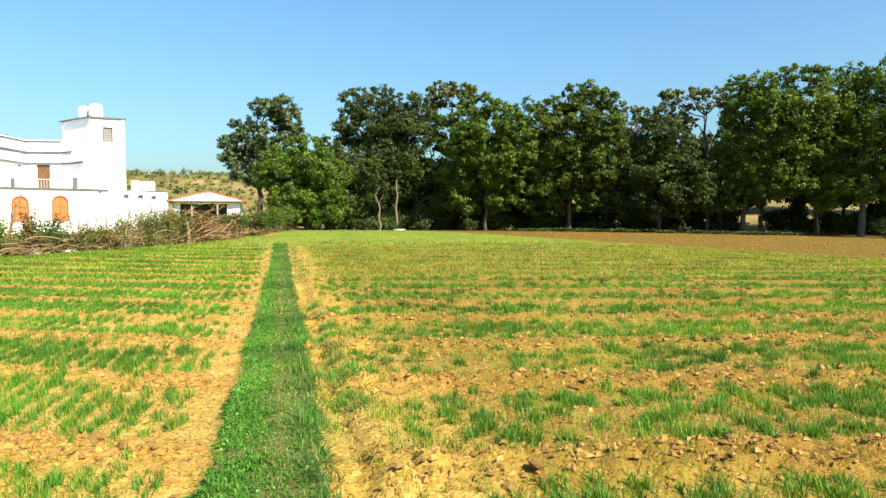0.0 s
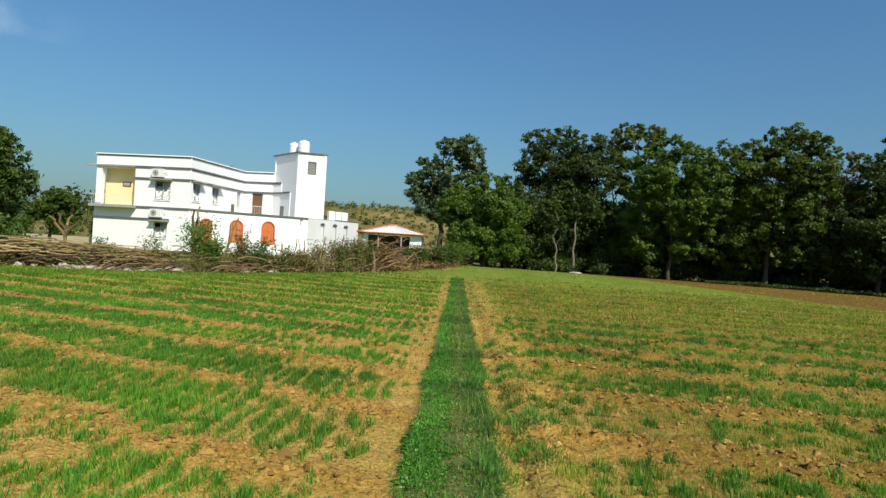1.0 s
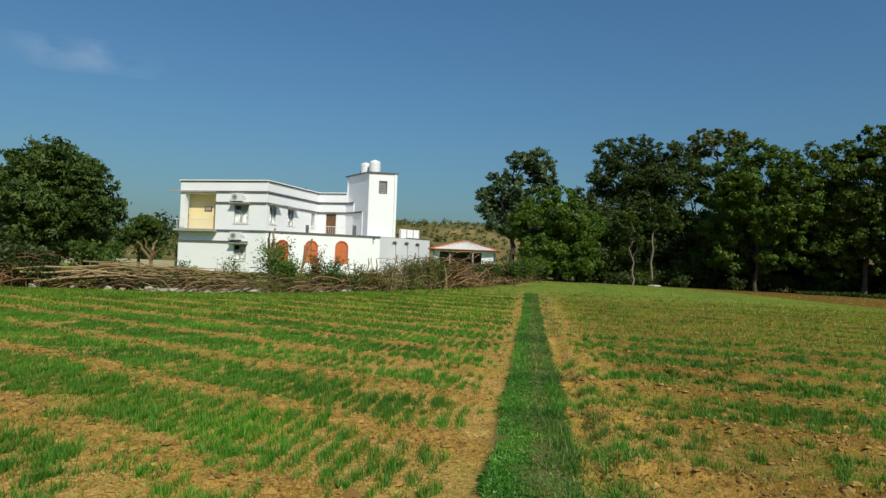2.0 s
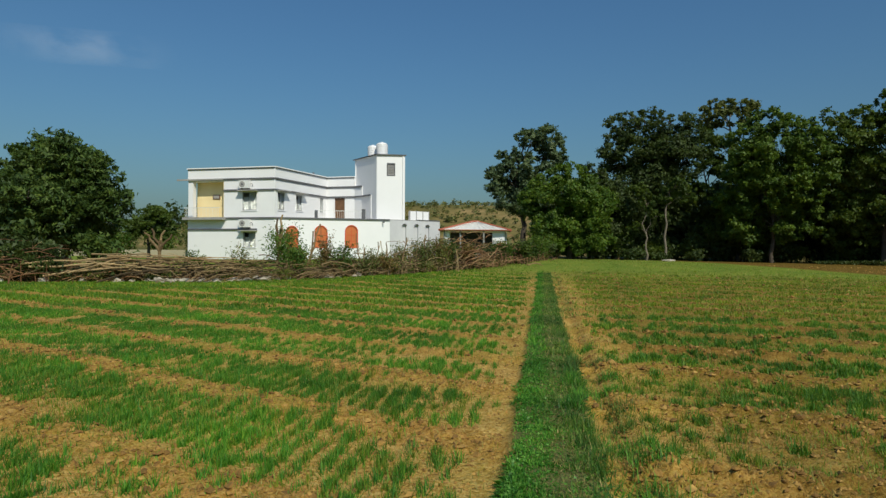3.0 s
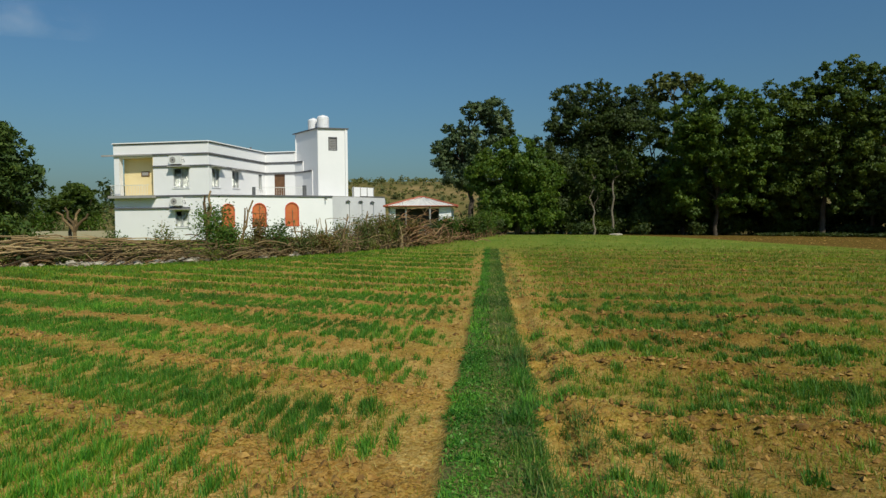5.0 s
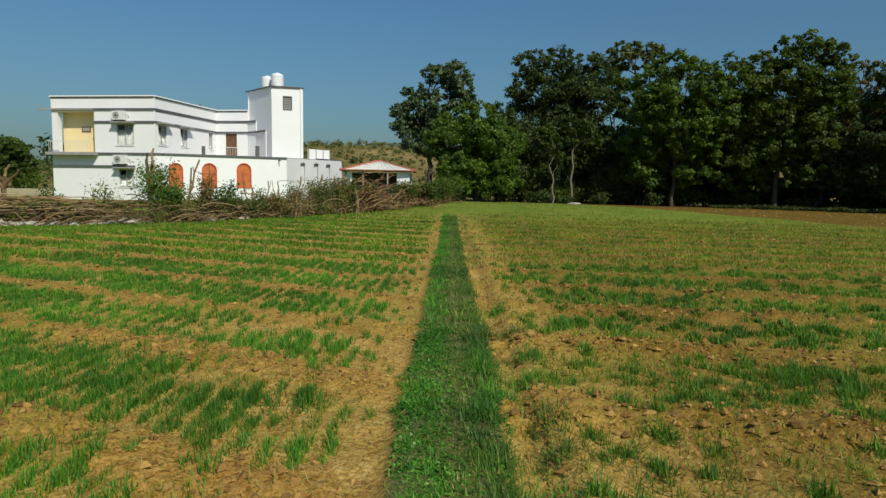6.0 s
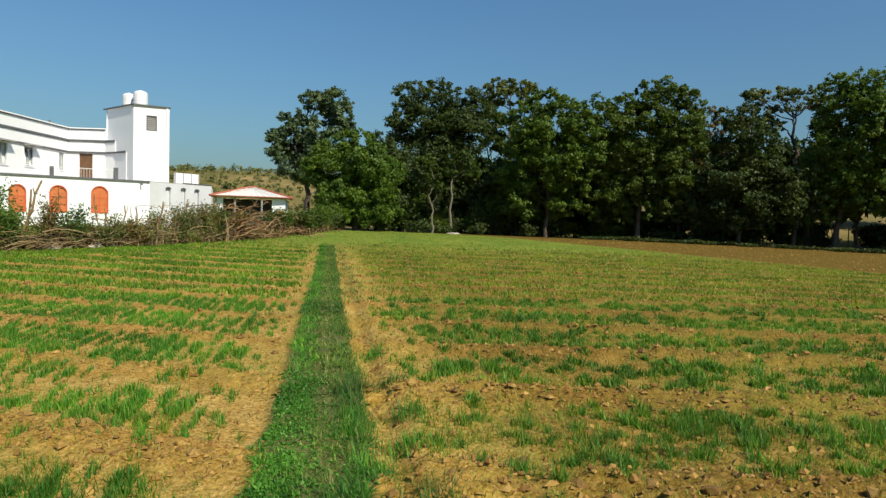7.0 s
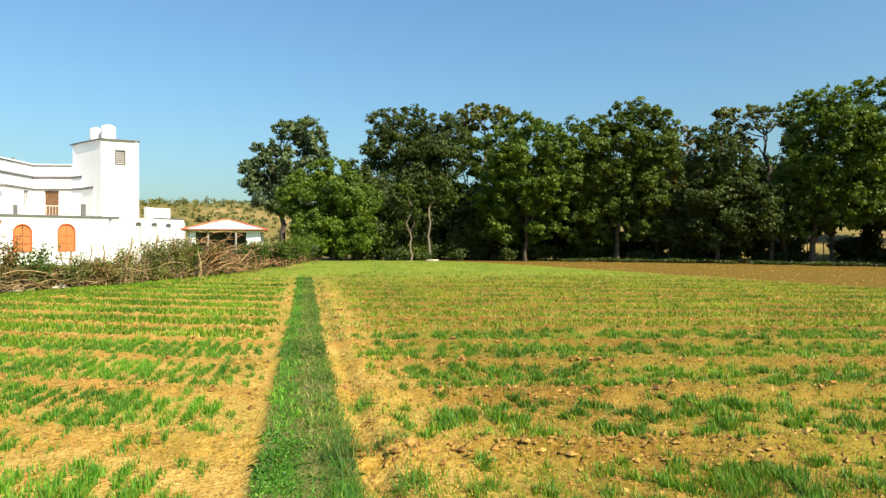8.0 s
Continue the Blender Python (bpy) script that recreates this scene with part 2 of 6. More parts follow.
TRIM = surface("dark_grey_trim", (0.075, 0.078, 0.085), (0.13, 0.13, 0.14), 0.7, 3, 30, 0.1)
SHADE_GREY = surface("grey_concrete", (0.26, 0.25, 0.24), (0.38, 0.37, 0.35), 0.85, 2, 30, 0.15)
YELLOW = surface("yellow_wall_paint", (0.84, 0.66, 0.33), (0.89, 0.73, 0.41), 0.75, 1.0, 25, 0.05)
ORANGE = surface("orange_shutter_paint", (0.46, 0.115, 0.030), (0.60, 0.175, 0.045), 0.5, 2.5, 30, 0.1)
ORANGE_RIM = surface("red_orange_frame_paint", (0.50, 0.075, 0.022), (0.58, 0.10, 0.03), 0.5, 2.5, 30, 0.1)
WOOD_DOOR = surface("brown_door_wood", (0.10, 0.047, 0.019), (0.18, 0.088, 0.038), 0.5, 3, 40, 0.2)
FRAME_GREY = surface("window_frame_grey", (0.34, 0.35, 0.36), (0.44, 0.45, 0.46), 0.5, 4, 40, 0.05)
CURTAIN = surface("pale_grey_curtain", (0.46, 0.47, 0.45), (0.60, 0.60, 0.57), 0.9, 5, 30, 0.3)
METAL_WHITE = surface("white_metal", (0.66, 0.66, 0.64), (0.76, 0.76, 0.74), 0.4, 4, 40, 0.04)
TANK = surface("white_tank_plastic", (0.74, 0.74, 0.75), (0.82, 0.82, 0.83), 0.45, 2, 30, 0.04)
DARK = surface("dark_grille_and_unlit_wall", (0.03, 0.03, 0.035), (0.06, 0.06, 0.065), 0.6, 6, 60, 0.1)
ROOF_RED = surface("red_roof_trim", (0.30, 0.07, 0.035), (0.42, 0.12, 0.06), 0.7, 2, 30, 0.2)
ROOF_PALE = surface("pale_roof_sheet", (0.60, 0.58, 0.53), (0.74, 0.72, 0.67), 0.5, 1.2, 25, 0.1)
STONE = surface("pale_stone", (0.30, 0.265, 0.20), (0.52, 0.47, 0.38), 0.9, 3, 30, 0.5, distance=0.03)
WALL_BEIGE = surface("beige_compound_wall", (0.36, 0.31, 0.20), (0.46, 0.40, 0.27), 0.9, 1.2, 20, 0.3)
RUBBER = surface("dark_pipe", (0.05, 0.05, 0.05), (0.08, 0.08, 0.08), 0.6, 3, 30, 0.1)


def glass_material():
    m, nt, b = tree_of("window_glass")
    b.inputs["Base Color"].default_value = (0.88, 0.91, 0.92, 1)
    b.inputs["Roughness"].default_value = 0.05
    b.inputs["Transmission Weight"].default_value = 1.0
    b.inputs["IOR"].default_value = 1.2
    return m


GLASS = glass_material()


# ---- mesh building ----
class Geo:
    """Collects vertices and faces for one mesh."""

    def __init__(self):
        self.v, self.f = [], []

    def add(self, verts, faces):
        n = len(self.v)
        self.v += [tuple(p) for p in verts]
        self.f += [tuple(i + n for i in f) for f in faces]
        return self

    def prism(self, poly, z0, z1):
        n = len(poly)
        verts = [(x, y, z0) for x, y in poly] + [(x, y, z1) for x, y in poly]
        faces = [tuple(reversed(range(n))), tuple(range(n, 2 * n))]
        faces += [(i, (i + 1) % n, n + (i + 1) % n, n + i) for i in range(n)]
        return self.add(verts, faces)

    def slab(self, p, q, z0, z1, out, back=0.0):
        """A bar along the line p to q, from back behind it to out in front of it (the right-hand side)."""
        d = (Vector(q) - Vector(p)).normalized()
        n = Vector((d.y, -d.x))
        a, b = Vector(p) + n * out, Vector(q) + n * out
        c, e = Vector(q) - n * back, Vector(p) - n * back
        return self.prism([a, b, c, e], z0, z1)

    def box(self, x0, y0, z0, x1, y1, z1):
        return self.prism([(x0, y0), (x1, y0), (x1, y1), (x0, y1)], z0, z1)

    def tube(self, pts, radii, sides=6, cap=True):
        pts = [Vector(p) for p in pts]
        n = len(pts)
        verts = []
        for i, p in enumerate(pts):
            d = (pts[min(i + 1, n - 1)] - pts[max(i - 1, 0)]).normalized()
            u = d.cross(Vector((0.31, 0.17, 0.93)) if abs(d.z) < 0.9 else Vector((1, 0, 0))).normalized()
            w = d.cross(u)
            for k in range(sides):
                a = 2 * math.pi * k / sides
                verts.append(p + (u * math.cos(a) + w * math.sin(a)) * radii[i])
        faces = [(i * sides + k, i * sides + (k + 1) % sides, (i + 1) * sides + (k + 1) % sides, (i + 1) * sides + k) for i in range(n - 1) for k in range(sides)]
        if cap:
            faces += [tuple(reversed(range(sides))), tuple(range((n - 1) * sides, n * sides))]
        return self.add(verts, faces)

    def lathe(self, x, y, rings, sides=20):
        """Rings of (radius, z) round an upright axis."""
        verts = [(x + r * math.cos(2 * math.pi * k / sides), y + r * math.sin(2 * math.pi * k / sides), z) for r, z in rings for k in range(sides)]
        n = len(rings)
        faces = [(i * sides + k, i * sides + (k + 1) % sides, (i + 1) * sides + (k + 1) % sides, (i + 1) * sides + k) for i in range(n - 1) for k in range(sides)]
        faces += [tuple(reversed(range(sides))), tuple(range((n - 1) * sides, n * sides))]
        return self.add(verts, faces)

    def weld(self):
        """Joins corners that meet and drops the faces between neighbouring pieces."""
        seen, index, verts = {}, [], []
        for p in self.v:
            key = tuple(round(c, 4) for c in p)
            if key not in seen:
                seen[key] = len(verts)
                verts.append(p)
            index.append(seen[key])
        count = {}
        for f in self.f:
            g = tuple(index[i] for i in f)
            count.setdefault(frozenset(g), []).append(g)
        self.v, self.f = verts, [fs[0] for fs in count.values() if len(fs) == 1]
        return self

    def mesh(self, name):
        me = bpy.data.meshes.new(name)
        me.from_pydata(self.v, [], self.f)
        me.update()
        return me


def mesh_of_arrays(name, verts, sizes):
    """A mesh of unconnected polygons: verts in polygon order, sizes the corners of each polygon."""
    me = bpy.data.meshes.new(name)
    nv = len(verts)
    me.vertices.add(nv)
    me.vertices.foreach_set("co", np.ascontiguousarray(verts, dtype=np.float32).ravel())
    me.loops.add(nv)
    me.loops.foreach_set("vertex_index", np.arange(nv, dtype=np.int32))
    me.polygons.add(len(sizes))
    starts = np.concatenate([[0], np.cumsum(sizes)[:-1]]).astype(np.int32)
    me.polygons.foreach_set("loop_start", starts)
    me.update(calc_edges=True)
    return me


def thing(name, at, label, category, group="", kind=""):
    ob = new(name)
    ob.location = at
    ob.empty_display_size = 0.2
    return tagged(ob, label, category, group, kind)


def part(name, geo, material, parent, label=""):
    """Links a mesh, built in world places, as one object under a thing or under a part."""
    me = geo.mesh(name) if isinstance(geo, Geo) else geo
    me.materials.clear()
    me.materials.append(material)
    ob = new(name, me)
    ob.parent = parent
    if not parent.parent:
        ob.matrix_parent_inverse = Matrix.Translation(-parent.location)
    return tagged(ob, label)


def single(name, geo, material, label, category, group="", kind=""):
    me = geo.mesh(name) if isinstance(geo, Geo) else geo
    me.materials.append(material)
    return tagged(new(name, me), label, category, group, kind)


def field_single(name, me, material, label, category):
    """Uncountable cover of the field, built at places of the field."""
    ob = single(name, me, material, label, category, kind="stuff")
    ob.location.x = FIELD_X
    return ob


# ---- lie of the land ----
def smooth(a, lo, hi):
    s = np.clip((np.asarray(a, float) - lo) / (hi - lo), 0, 1)
    return s * s * (3 - 2 * s)


HASH = np.random.RandomState(7).rand(256, 256)


def value_noise(x, y):
    x, y = np.asarray(x, float), np.asarray(y, float)
    i, j = np.floor(x).astype(int), np.floor(y).astype(int)
    u, v = x - i, y - j
    u, v = u * u * (3 - 2 * u), v * v * (3 - 2 * v)
    a, b = HASH[i % 256, j % 256], HASH[(i + 1) % 256, j % 256]
    c, d = HASH[i % 256, (j + 1) % 256], HASH[(i + 1) % 256, (j + 1) % 256]
    return a * (1 - u) * (1 - v) + b * u * (1 - v) + c * (1 - u) * v + d * u * v


def layered(x, y, octaves=4):
    out, amp, total = 0, 1.0, 0.0
    for k in range(octaves):
        out = out + amp * value_noise(x * 2**k + 17 * k, y * 2**k + 31 * k)
        total += amp
        amp *= 0.5
    return out / total


def lie(x, y):
    """The height of the land without its fine relief."""
    x, y = np.asarray(x, float), np.asarray(y, float)
    z = 0.7 * smooth(y, 18, 54)
    across = np.exp(-(np.abs((x + 34) / 62) ** 4))
    hill = 11.8 * across * smooth(y, 85, 175) * (0.9 + 0.25 * layered(x / 30, y / 30, 3))
    bank = 3.8 * smooth(np.hypot(x, y), 66, 98) * smooth(x, -6, 14) * (0.8 + 0.4 * layered(x / 9, y / 9, 3))
    fall = 0.013 * np.maximum(x + 0.8, 0)
    return z + hill + bank - fall * (1 - smooth(y, 60, 90)) * (1 - smooth(x, 60, 120))


# the field's own x is counted from beside the path: the field lies FIELD_X from the world's origin
FIELD_X = -0.81


def stripe_left(x, y):
    v = (y + 0.5 * x - 3.87) / 1.85 + 0.12 * (layered(x / 1.5, y / 1.5, 2) - 0.5)
    return np.abs(v - np.round(v)) * 2


def stripe_right(x, y):
    v = (y + 0.15 * x - 5.7) / 1.87 + 0.14 * (layered(x / 1.5 + 9, y / 1.5, 2) - 0.5)
    return np.abs(v - np.round(v)) * 2


def relief(x, y):
    """Fine relief of the worked soil: bunds between the beds, clods, the raised path and its rut."""
    x, y = np.asarray(x, float), np.asarray(y, float)
    near = 1 - smooth(y, 30, 36)
    bund = np.where(x < -0.2, 1 - smooth(stripe_left(x, y), 0.1, 0.45), 1 - smooth(stripe_right(x, y), 0.1, 0.5))
    rough = layered(x / 0.35, y / 0.35, 4) - 0.5
    lump = np.abs(layered(x / 0.13 + 5, y / 0.13, 3) - 0.5)
    off_path = smooth(np.abs(x + 0.22), 0.26, 0.36)
    z = off_path * (np.where(x < -0.2, 0.016, 0.035) * bund + 0.045 * rough + np.where(x < -0.2, 0.055 + 0.11 * bund, 0.085 + 0.17 * bund) * lump)
    z = z + (1 - off_path) * (0.06 + 0.03 * rough)
    z = z - 0.06 * np.exp(-(((x - 0.25) / 0.08) ** 2)) + 0.03 * np.exp(-(((x - 0.46) / 0.11) ** 2))
    return z * near * (1 - 0.5 * smooth(y, 11, 20))


def land(x, y):
    """The height of the soil at a place of the field."""
    return lie(np.asarray(x, float) + FIELD_X, y) + relief(x, y)


def stand(x, y):
    """The height of the soil at a place of the world."""
    return float(land(x - FIELD_X, y))


def graded(lo, hi, step, reach_lo, reach_hi, growth):
    mid = np.arange(lo, hi + step / 2, step)
    up, d, p = [], step, hi
    while p < reach_hi:
        d = d * growth
        p += d
        up.append(p)
    down, d, p = [], step, lo
    while p > reach_lo:
        d = d * growth
        p -= d
        down.append(p)
    return np.array(down[::-1] + list(mid) + up)


def build_ground():
    xs = graded(-3.8, 4.6, 0.048, -1600, 1600, 1.085)
    ys = graded(3.2, 10.0, 0.048, -700, 2400, 1.056)
    gx, gy = np.meshgrid(xs, ys)
    gz = land(gx, gy)
    nx, ny = len(xs), len(ys)
    me = bpy.data.meshes.new("ground")
    me.vertices.add(nx * ny)
    me.vertices.foreach_set("co", np.stack([gx, gy, gz], -1).astype(np.float32).ravel())
    i = np.arange(nx * ny).reshape(ny, nx)
    quads = np.stack([i[:-1, :-1], i[:-1, 1:], i[1:, 1:], i[1:, :-1]], -1).reshape(-1, 4)
    me.loops.add(quads.size)
    me.loops.foreach_set("vertex_index", quads.ravel().astype(np.int32))
    me.polygons.add(len(quads))
    me.polygons.foreach_set("loop_start", (np.arange(len(quads)) * 4).astype(np.int32))
    me.update(calc_edges=True)
    me.polygons.foreach_set("use_smooth", np.ones(len(quads), bool))
    me.materials.append(SOIL)
    ob = new("ground", me)
    ob.location.x = FIELD_X
    return tagged(ob, "tan worked field soil with low bunds and clods", "ground", kind="structure")


GROUND = build_ground()


# ---- the white house ----
def along(p, q, s, out=0.0):
    d = (Vector(q) - Vector(p)).normalized()
    return Vector(p) + d * s + Vector((d.y, -d.x)) * out


def panel(geo, p, q, outline, out, back):
    """An outline of (metres along the wall, height), given a thickness from back behind the wall's face to out before it."""
    n = len(outline)
    a = [(*along(p, q, s, out), z) for s, z in outline]
    b = [(*along(p, q, s, -back), z) for s, z in outline]
    faces = [tuple(range(n)), tuple(reversed(range(n, 2 * n)))]
    faces += [((i + 1) % n, i, n + i, n + (i + 1) % n) for i in range(n)]
    return geo.add(a + b, faces)


def rect(s0, s1, z0, z1):
    return [(s0, z0), (s1, z0), (s1, z1), (s0, z1)]


def arch_line(s0, s1, z0, z1, steps=12):
    r = (s1 - s0) / 2
    c, zs = (s0 + s1) / 2, z1 - r
    return [(s0, z0), (s1, z0)] + [(c + r * math.cos(math.pi * k / steps), zs + r * math.sin(math.pi * k / steps)) for k in range(steps + 1)]


def wall(p, q, z0, z1, holes=(), arches=(), thick=0.23):
    """A wall with real openings; arches are openings with a round head."""
    g = Geo()
    length = (Vector(q) - Vector(p)).length
    every = list(holes) + list(arches)
    cuts = sorted({0.0, length, *(h[0] for h in every), *(h[1] for h in every)})
    for a, b in zip(cuts, cuts[1:]):
        m = (a + b) / 2
        level = z0
        for h in sorted((h for h in every if h[0] < m < h[1]), key=lambda h: h[2]):
            if h[2] > level:
                panel(g, p, q, rect(a, b, level, h[2]), 0, thick)
            level = h[3]
        if level < z1:
            panel(g, p, q, rect(a, b, level, z1), 0, thick)
    for s0, s1, a0, a1 in arches:
        line = arch_line(s0, s1, a0, a1)[2:]
        half = len(line) // 2
        panel(g, p, q, [(s1, a1)] + list(reversed(line[: half + 1])), 0, thick)
        panel(g, p, q, list(reversed(line[half:])) + [(s0, a1)][::-1], 0, thick)
    return g.weld()


def window(parent, p, q, s0, s1, z0, z1, shade=True):
    """A two-leaf window with frame, panes, curtains and a concrete sunshade."""
    f = Geo()
    w = 0.06
    for o in (rect(s0, s0 + w, z0, z1), rect(s1 - w, s1, z0, z1), rect(s0 + w, s1 - w, z0, z0 + w), rect(s0 + w, s1 - w, z1 - w, z1)):
        panel(f, p, q, o, -0.05, 0.11)
    mid = (s0 + s1) / 2
    panel(f, p, q, rect(mid - w / 2, mid + w / 2, z0 + w, z1 - w), -0.05, 0.11)
    win = part("window", f, FRAME_GREY, parent, "grey framed window with pale curtains")
    for a, b in ((s0 + w, mid - w / 2), (mid + w / 2, s1 - w)):
        part("pane", panel(Geo(), p, q, rect(a, b, z0 + w, z1 - w), -0.075, 0.085), GLASS, win).visible_shadow = False
    for a, b in ((s0 + w, mid - 0.02), (mid + 0.02, s1 - w)):
        c = Geo()
        n = 8
        xs = [a + (b - a) * k / n for k in range(n + 1)]
        front = [(*along(p, q, s, -0.15 - 0.025 * (k % 2)), z) for z in (z0 + w, z1 - w - (0.3 if a < mid else 0.0)) for k, s in enumerate(xs)]
        c.add(front, [(k, k + 1, n + 2 + k, n + 1 + k) for k in range(n)])
        part("curtain", c, CURTAIN, win)
    part("sill", panel(Geo(), p, q, rect(s0 - 0.06, s1 + 0.06, z0 - 0.06, z0), 0.05, 0.05), WHITE, win)
    if shade:
        h = Geo()
        a, b = s0 - 0.16, s1 + 0.16
        panel(h, p, q, rect(a, b, z1 + 0.05, z1 + 0.12), 0.46, -0.003)
        part("sunshade", h, SHADE_GREY, parent, "grey concrete sunshade over the window")


def arched_shutter(parent, p, q, s0, s1, z0, z1, slatted):
    outer = arch_line(s0, s1, z0, z1)
    w = 0.07
    inner = arch_line(s0 + w, s1 - w, z0 + w, z1 - w)
    g = Geo()
    n = len(outer)
    ring = [(*along(p, q, s, o), z) for o, line in ((0.03, outer), (0.03, inner), (-0.12, outer), (-0.12, inner)) for s, z in line]
    faces = []
    for i in range(n):
        j = (i + 1) % n
        faces += [(i, j, n + j, n + i), (2 * n + j, 2 * n + i, 3 * n + i, 3 * n + j), (j, i, 2 * n + i, 2 * n + j), (n + i, n + j, 3 * n + j, 3 * n + i)]
    g.add(ring, faces)
    fr = part("arched_window", g, ORANGE_RIM, parent, "arched window with orange shutters")
    part("shutter", panel(Geo(), p, q, inner, -0.04, 0.09), ORANGE, fr)
    m = Geo()
    c = (s0 + s1) / 2
    panel(m, p, q, rect(c - 0.02, c + 0.02, z0 + w, z1 - w - 0.03), -0.02, 0.04)
    for k in (0.28, 0.55):
        panel(m, p, q, rect(s0 + w, s1 - w, z0 + k * (z1 - z0), z0 + k * (z1 - z0) + 0.035), -0.024, 0.04)
    part("muntin", m, ORANGE_RIM if not slatted else WOOD_DOOR, fr)


def air_unit(parent, p, q, s, z):
    g = Geo()
    panel(g, p, q, rect(s, s + 0.82, z, z + 0.56), 0.36, -0.06)
    unit = part("air_conditioner", g, METAL_WHITE, parent, "white outdoor air conditioner unit on brackets")
    centre, r = (s + 0.29, z + 0.28), 0.22
    disc = [(centre[0] + r * math.cos(2 * math.pi * k / 18), centre[1] + r * math.sin(2 * math.pi * k / 18)) for k in range(18)]
    part("fan_grille", panel(Geo(), p, q, disc, 0.372, -0.36), SHADE_GREY, unit)
    hub = [(centre[0] + 0.07 * math.cos(2 * math.pi * k / 10), centre[1] + 0.07 * math.sin(2 * math.pi * k / 10)) for k in range(10)]
    part("hub", panel(Geo(), p, q, hub, 0.38, -0.36), DARK, unit)
    for k in (0.12, 0.66):
        part("bracket", panel(Geo(), p, q, rect(s + k, s + k + 0.04, z - 0.05, z), 0.34, 0.0), TRIM, unit)
    pipe = [(*along(p, q, s + 0.84, 0.2), z + 0.3), (*along(p, q, s + 0.95, 0.12), z + 0.34), (*along(p, q, s + 0.98, 0.04), z + 0.15)]
    part("pipe", Geo().tube(pipe, [0.018] * 3, 6), RUBBER, unit)


def railing(parent, p, q, z0, height, label, step=0.12):
    n = (Vector(q) - Vector(p)).length
    rail = part("railing", panel(Geo(), p, q, rect(0, n, z0 + height - 0.035, z0 + height), 0.02, 0.02), METAL_WHITE, parent, label)
    k = step
    while k < n - 0.02:
        part("baluster", panel(Geo(), p, q, rect(k - 0.008, k + 0.008, z0, z0 + height - 0.035), 0.008, 0.008), METAL_WHITE, rail)
        k += step


A0, AB, A1 = (-27.22, 46.30), (-24.21, 45.99), (-20.09, 45.57)
B1, C1, C2, C3 = (-18.76, 52.95), (-16.3, 52.65), (-15.51, 52.10), (-14.47, 50.95)
T1, T2 = (-12.59, 49.46), (-9.33, 52.99)
TL, TM, TR = (-16.42, 53.20), (-13.85, 50.33), (-11.78, 51.09)
TB = (-14.35, 53.96)
Z_BASE, Z_LINTEL0, Z_FLOOR, Z_LINTEL1, Z_ROOF, Z_TOP, Z_TOWER = 0.5, 2.78, 3.60, 5.63, 6.44, 7.31, 8.68


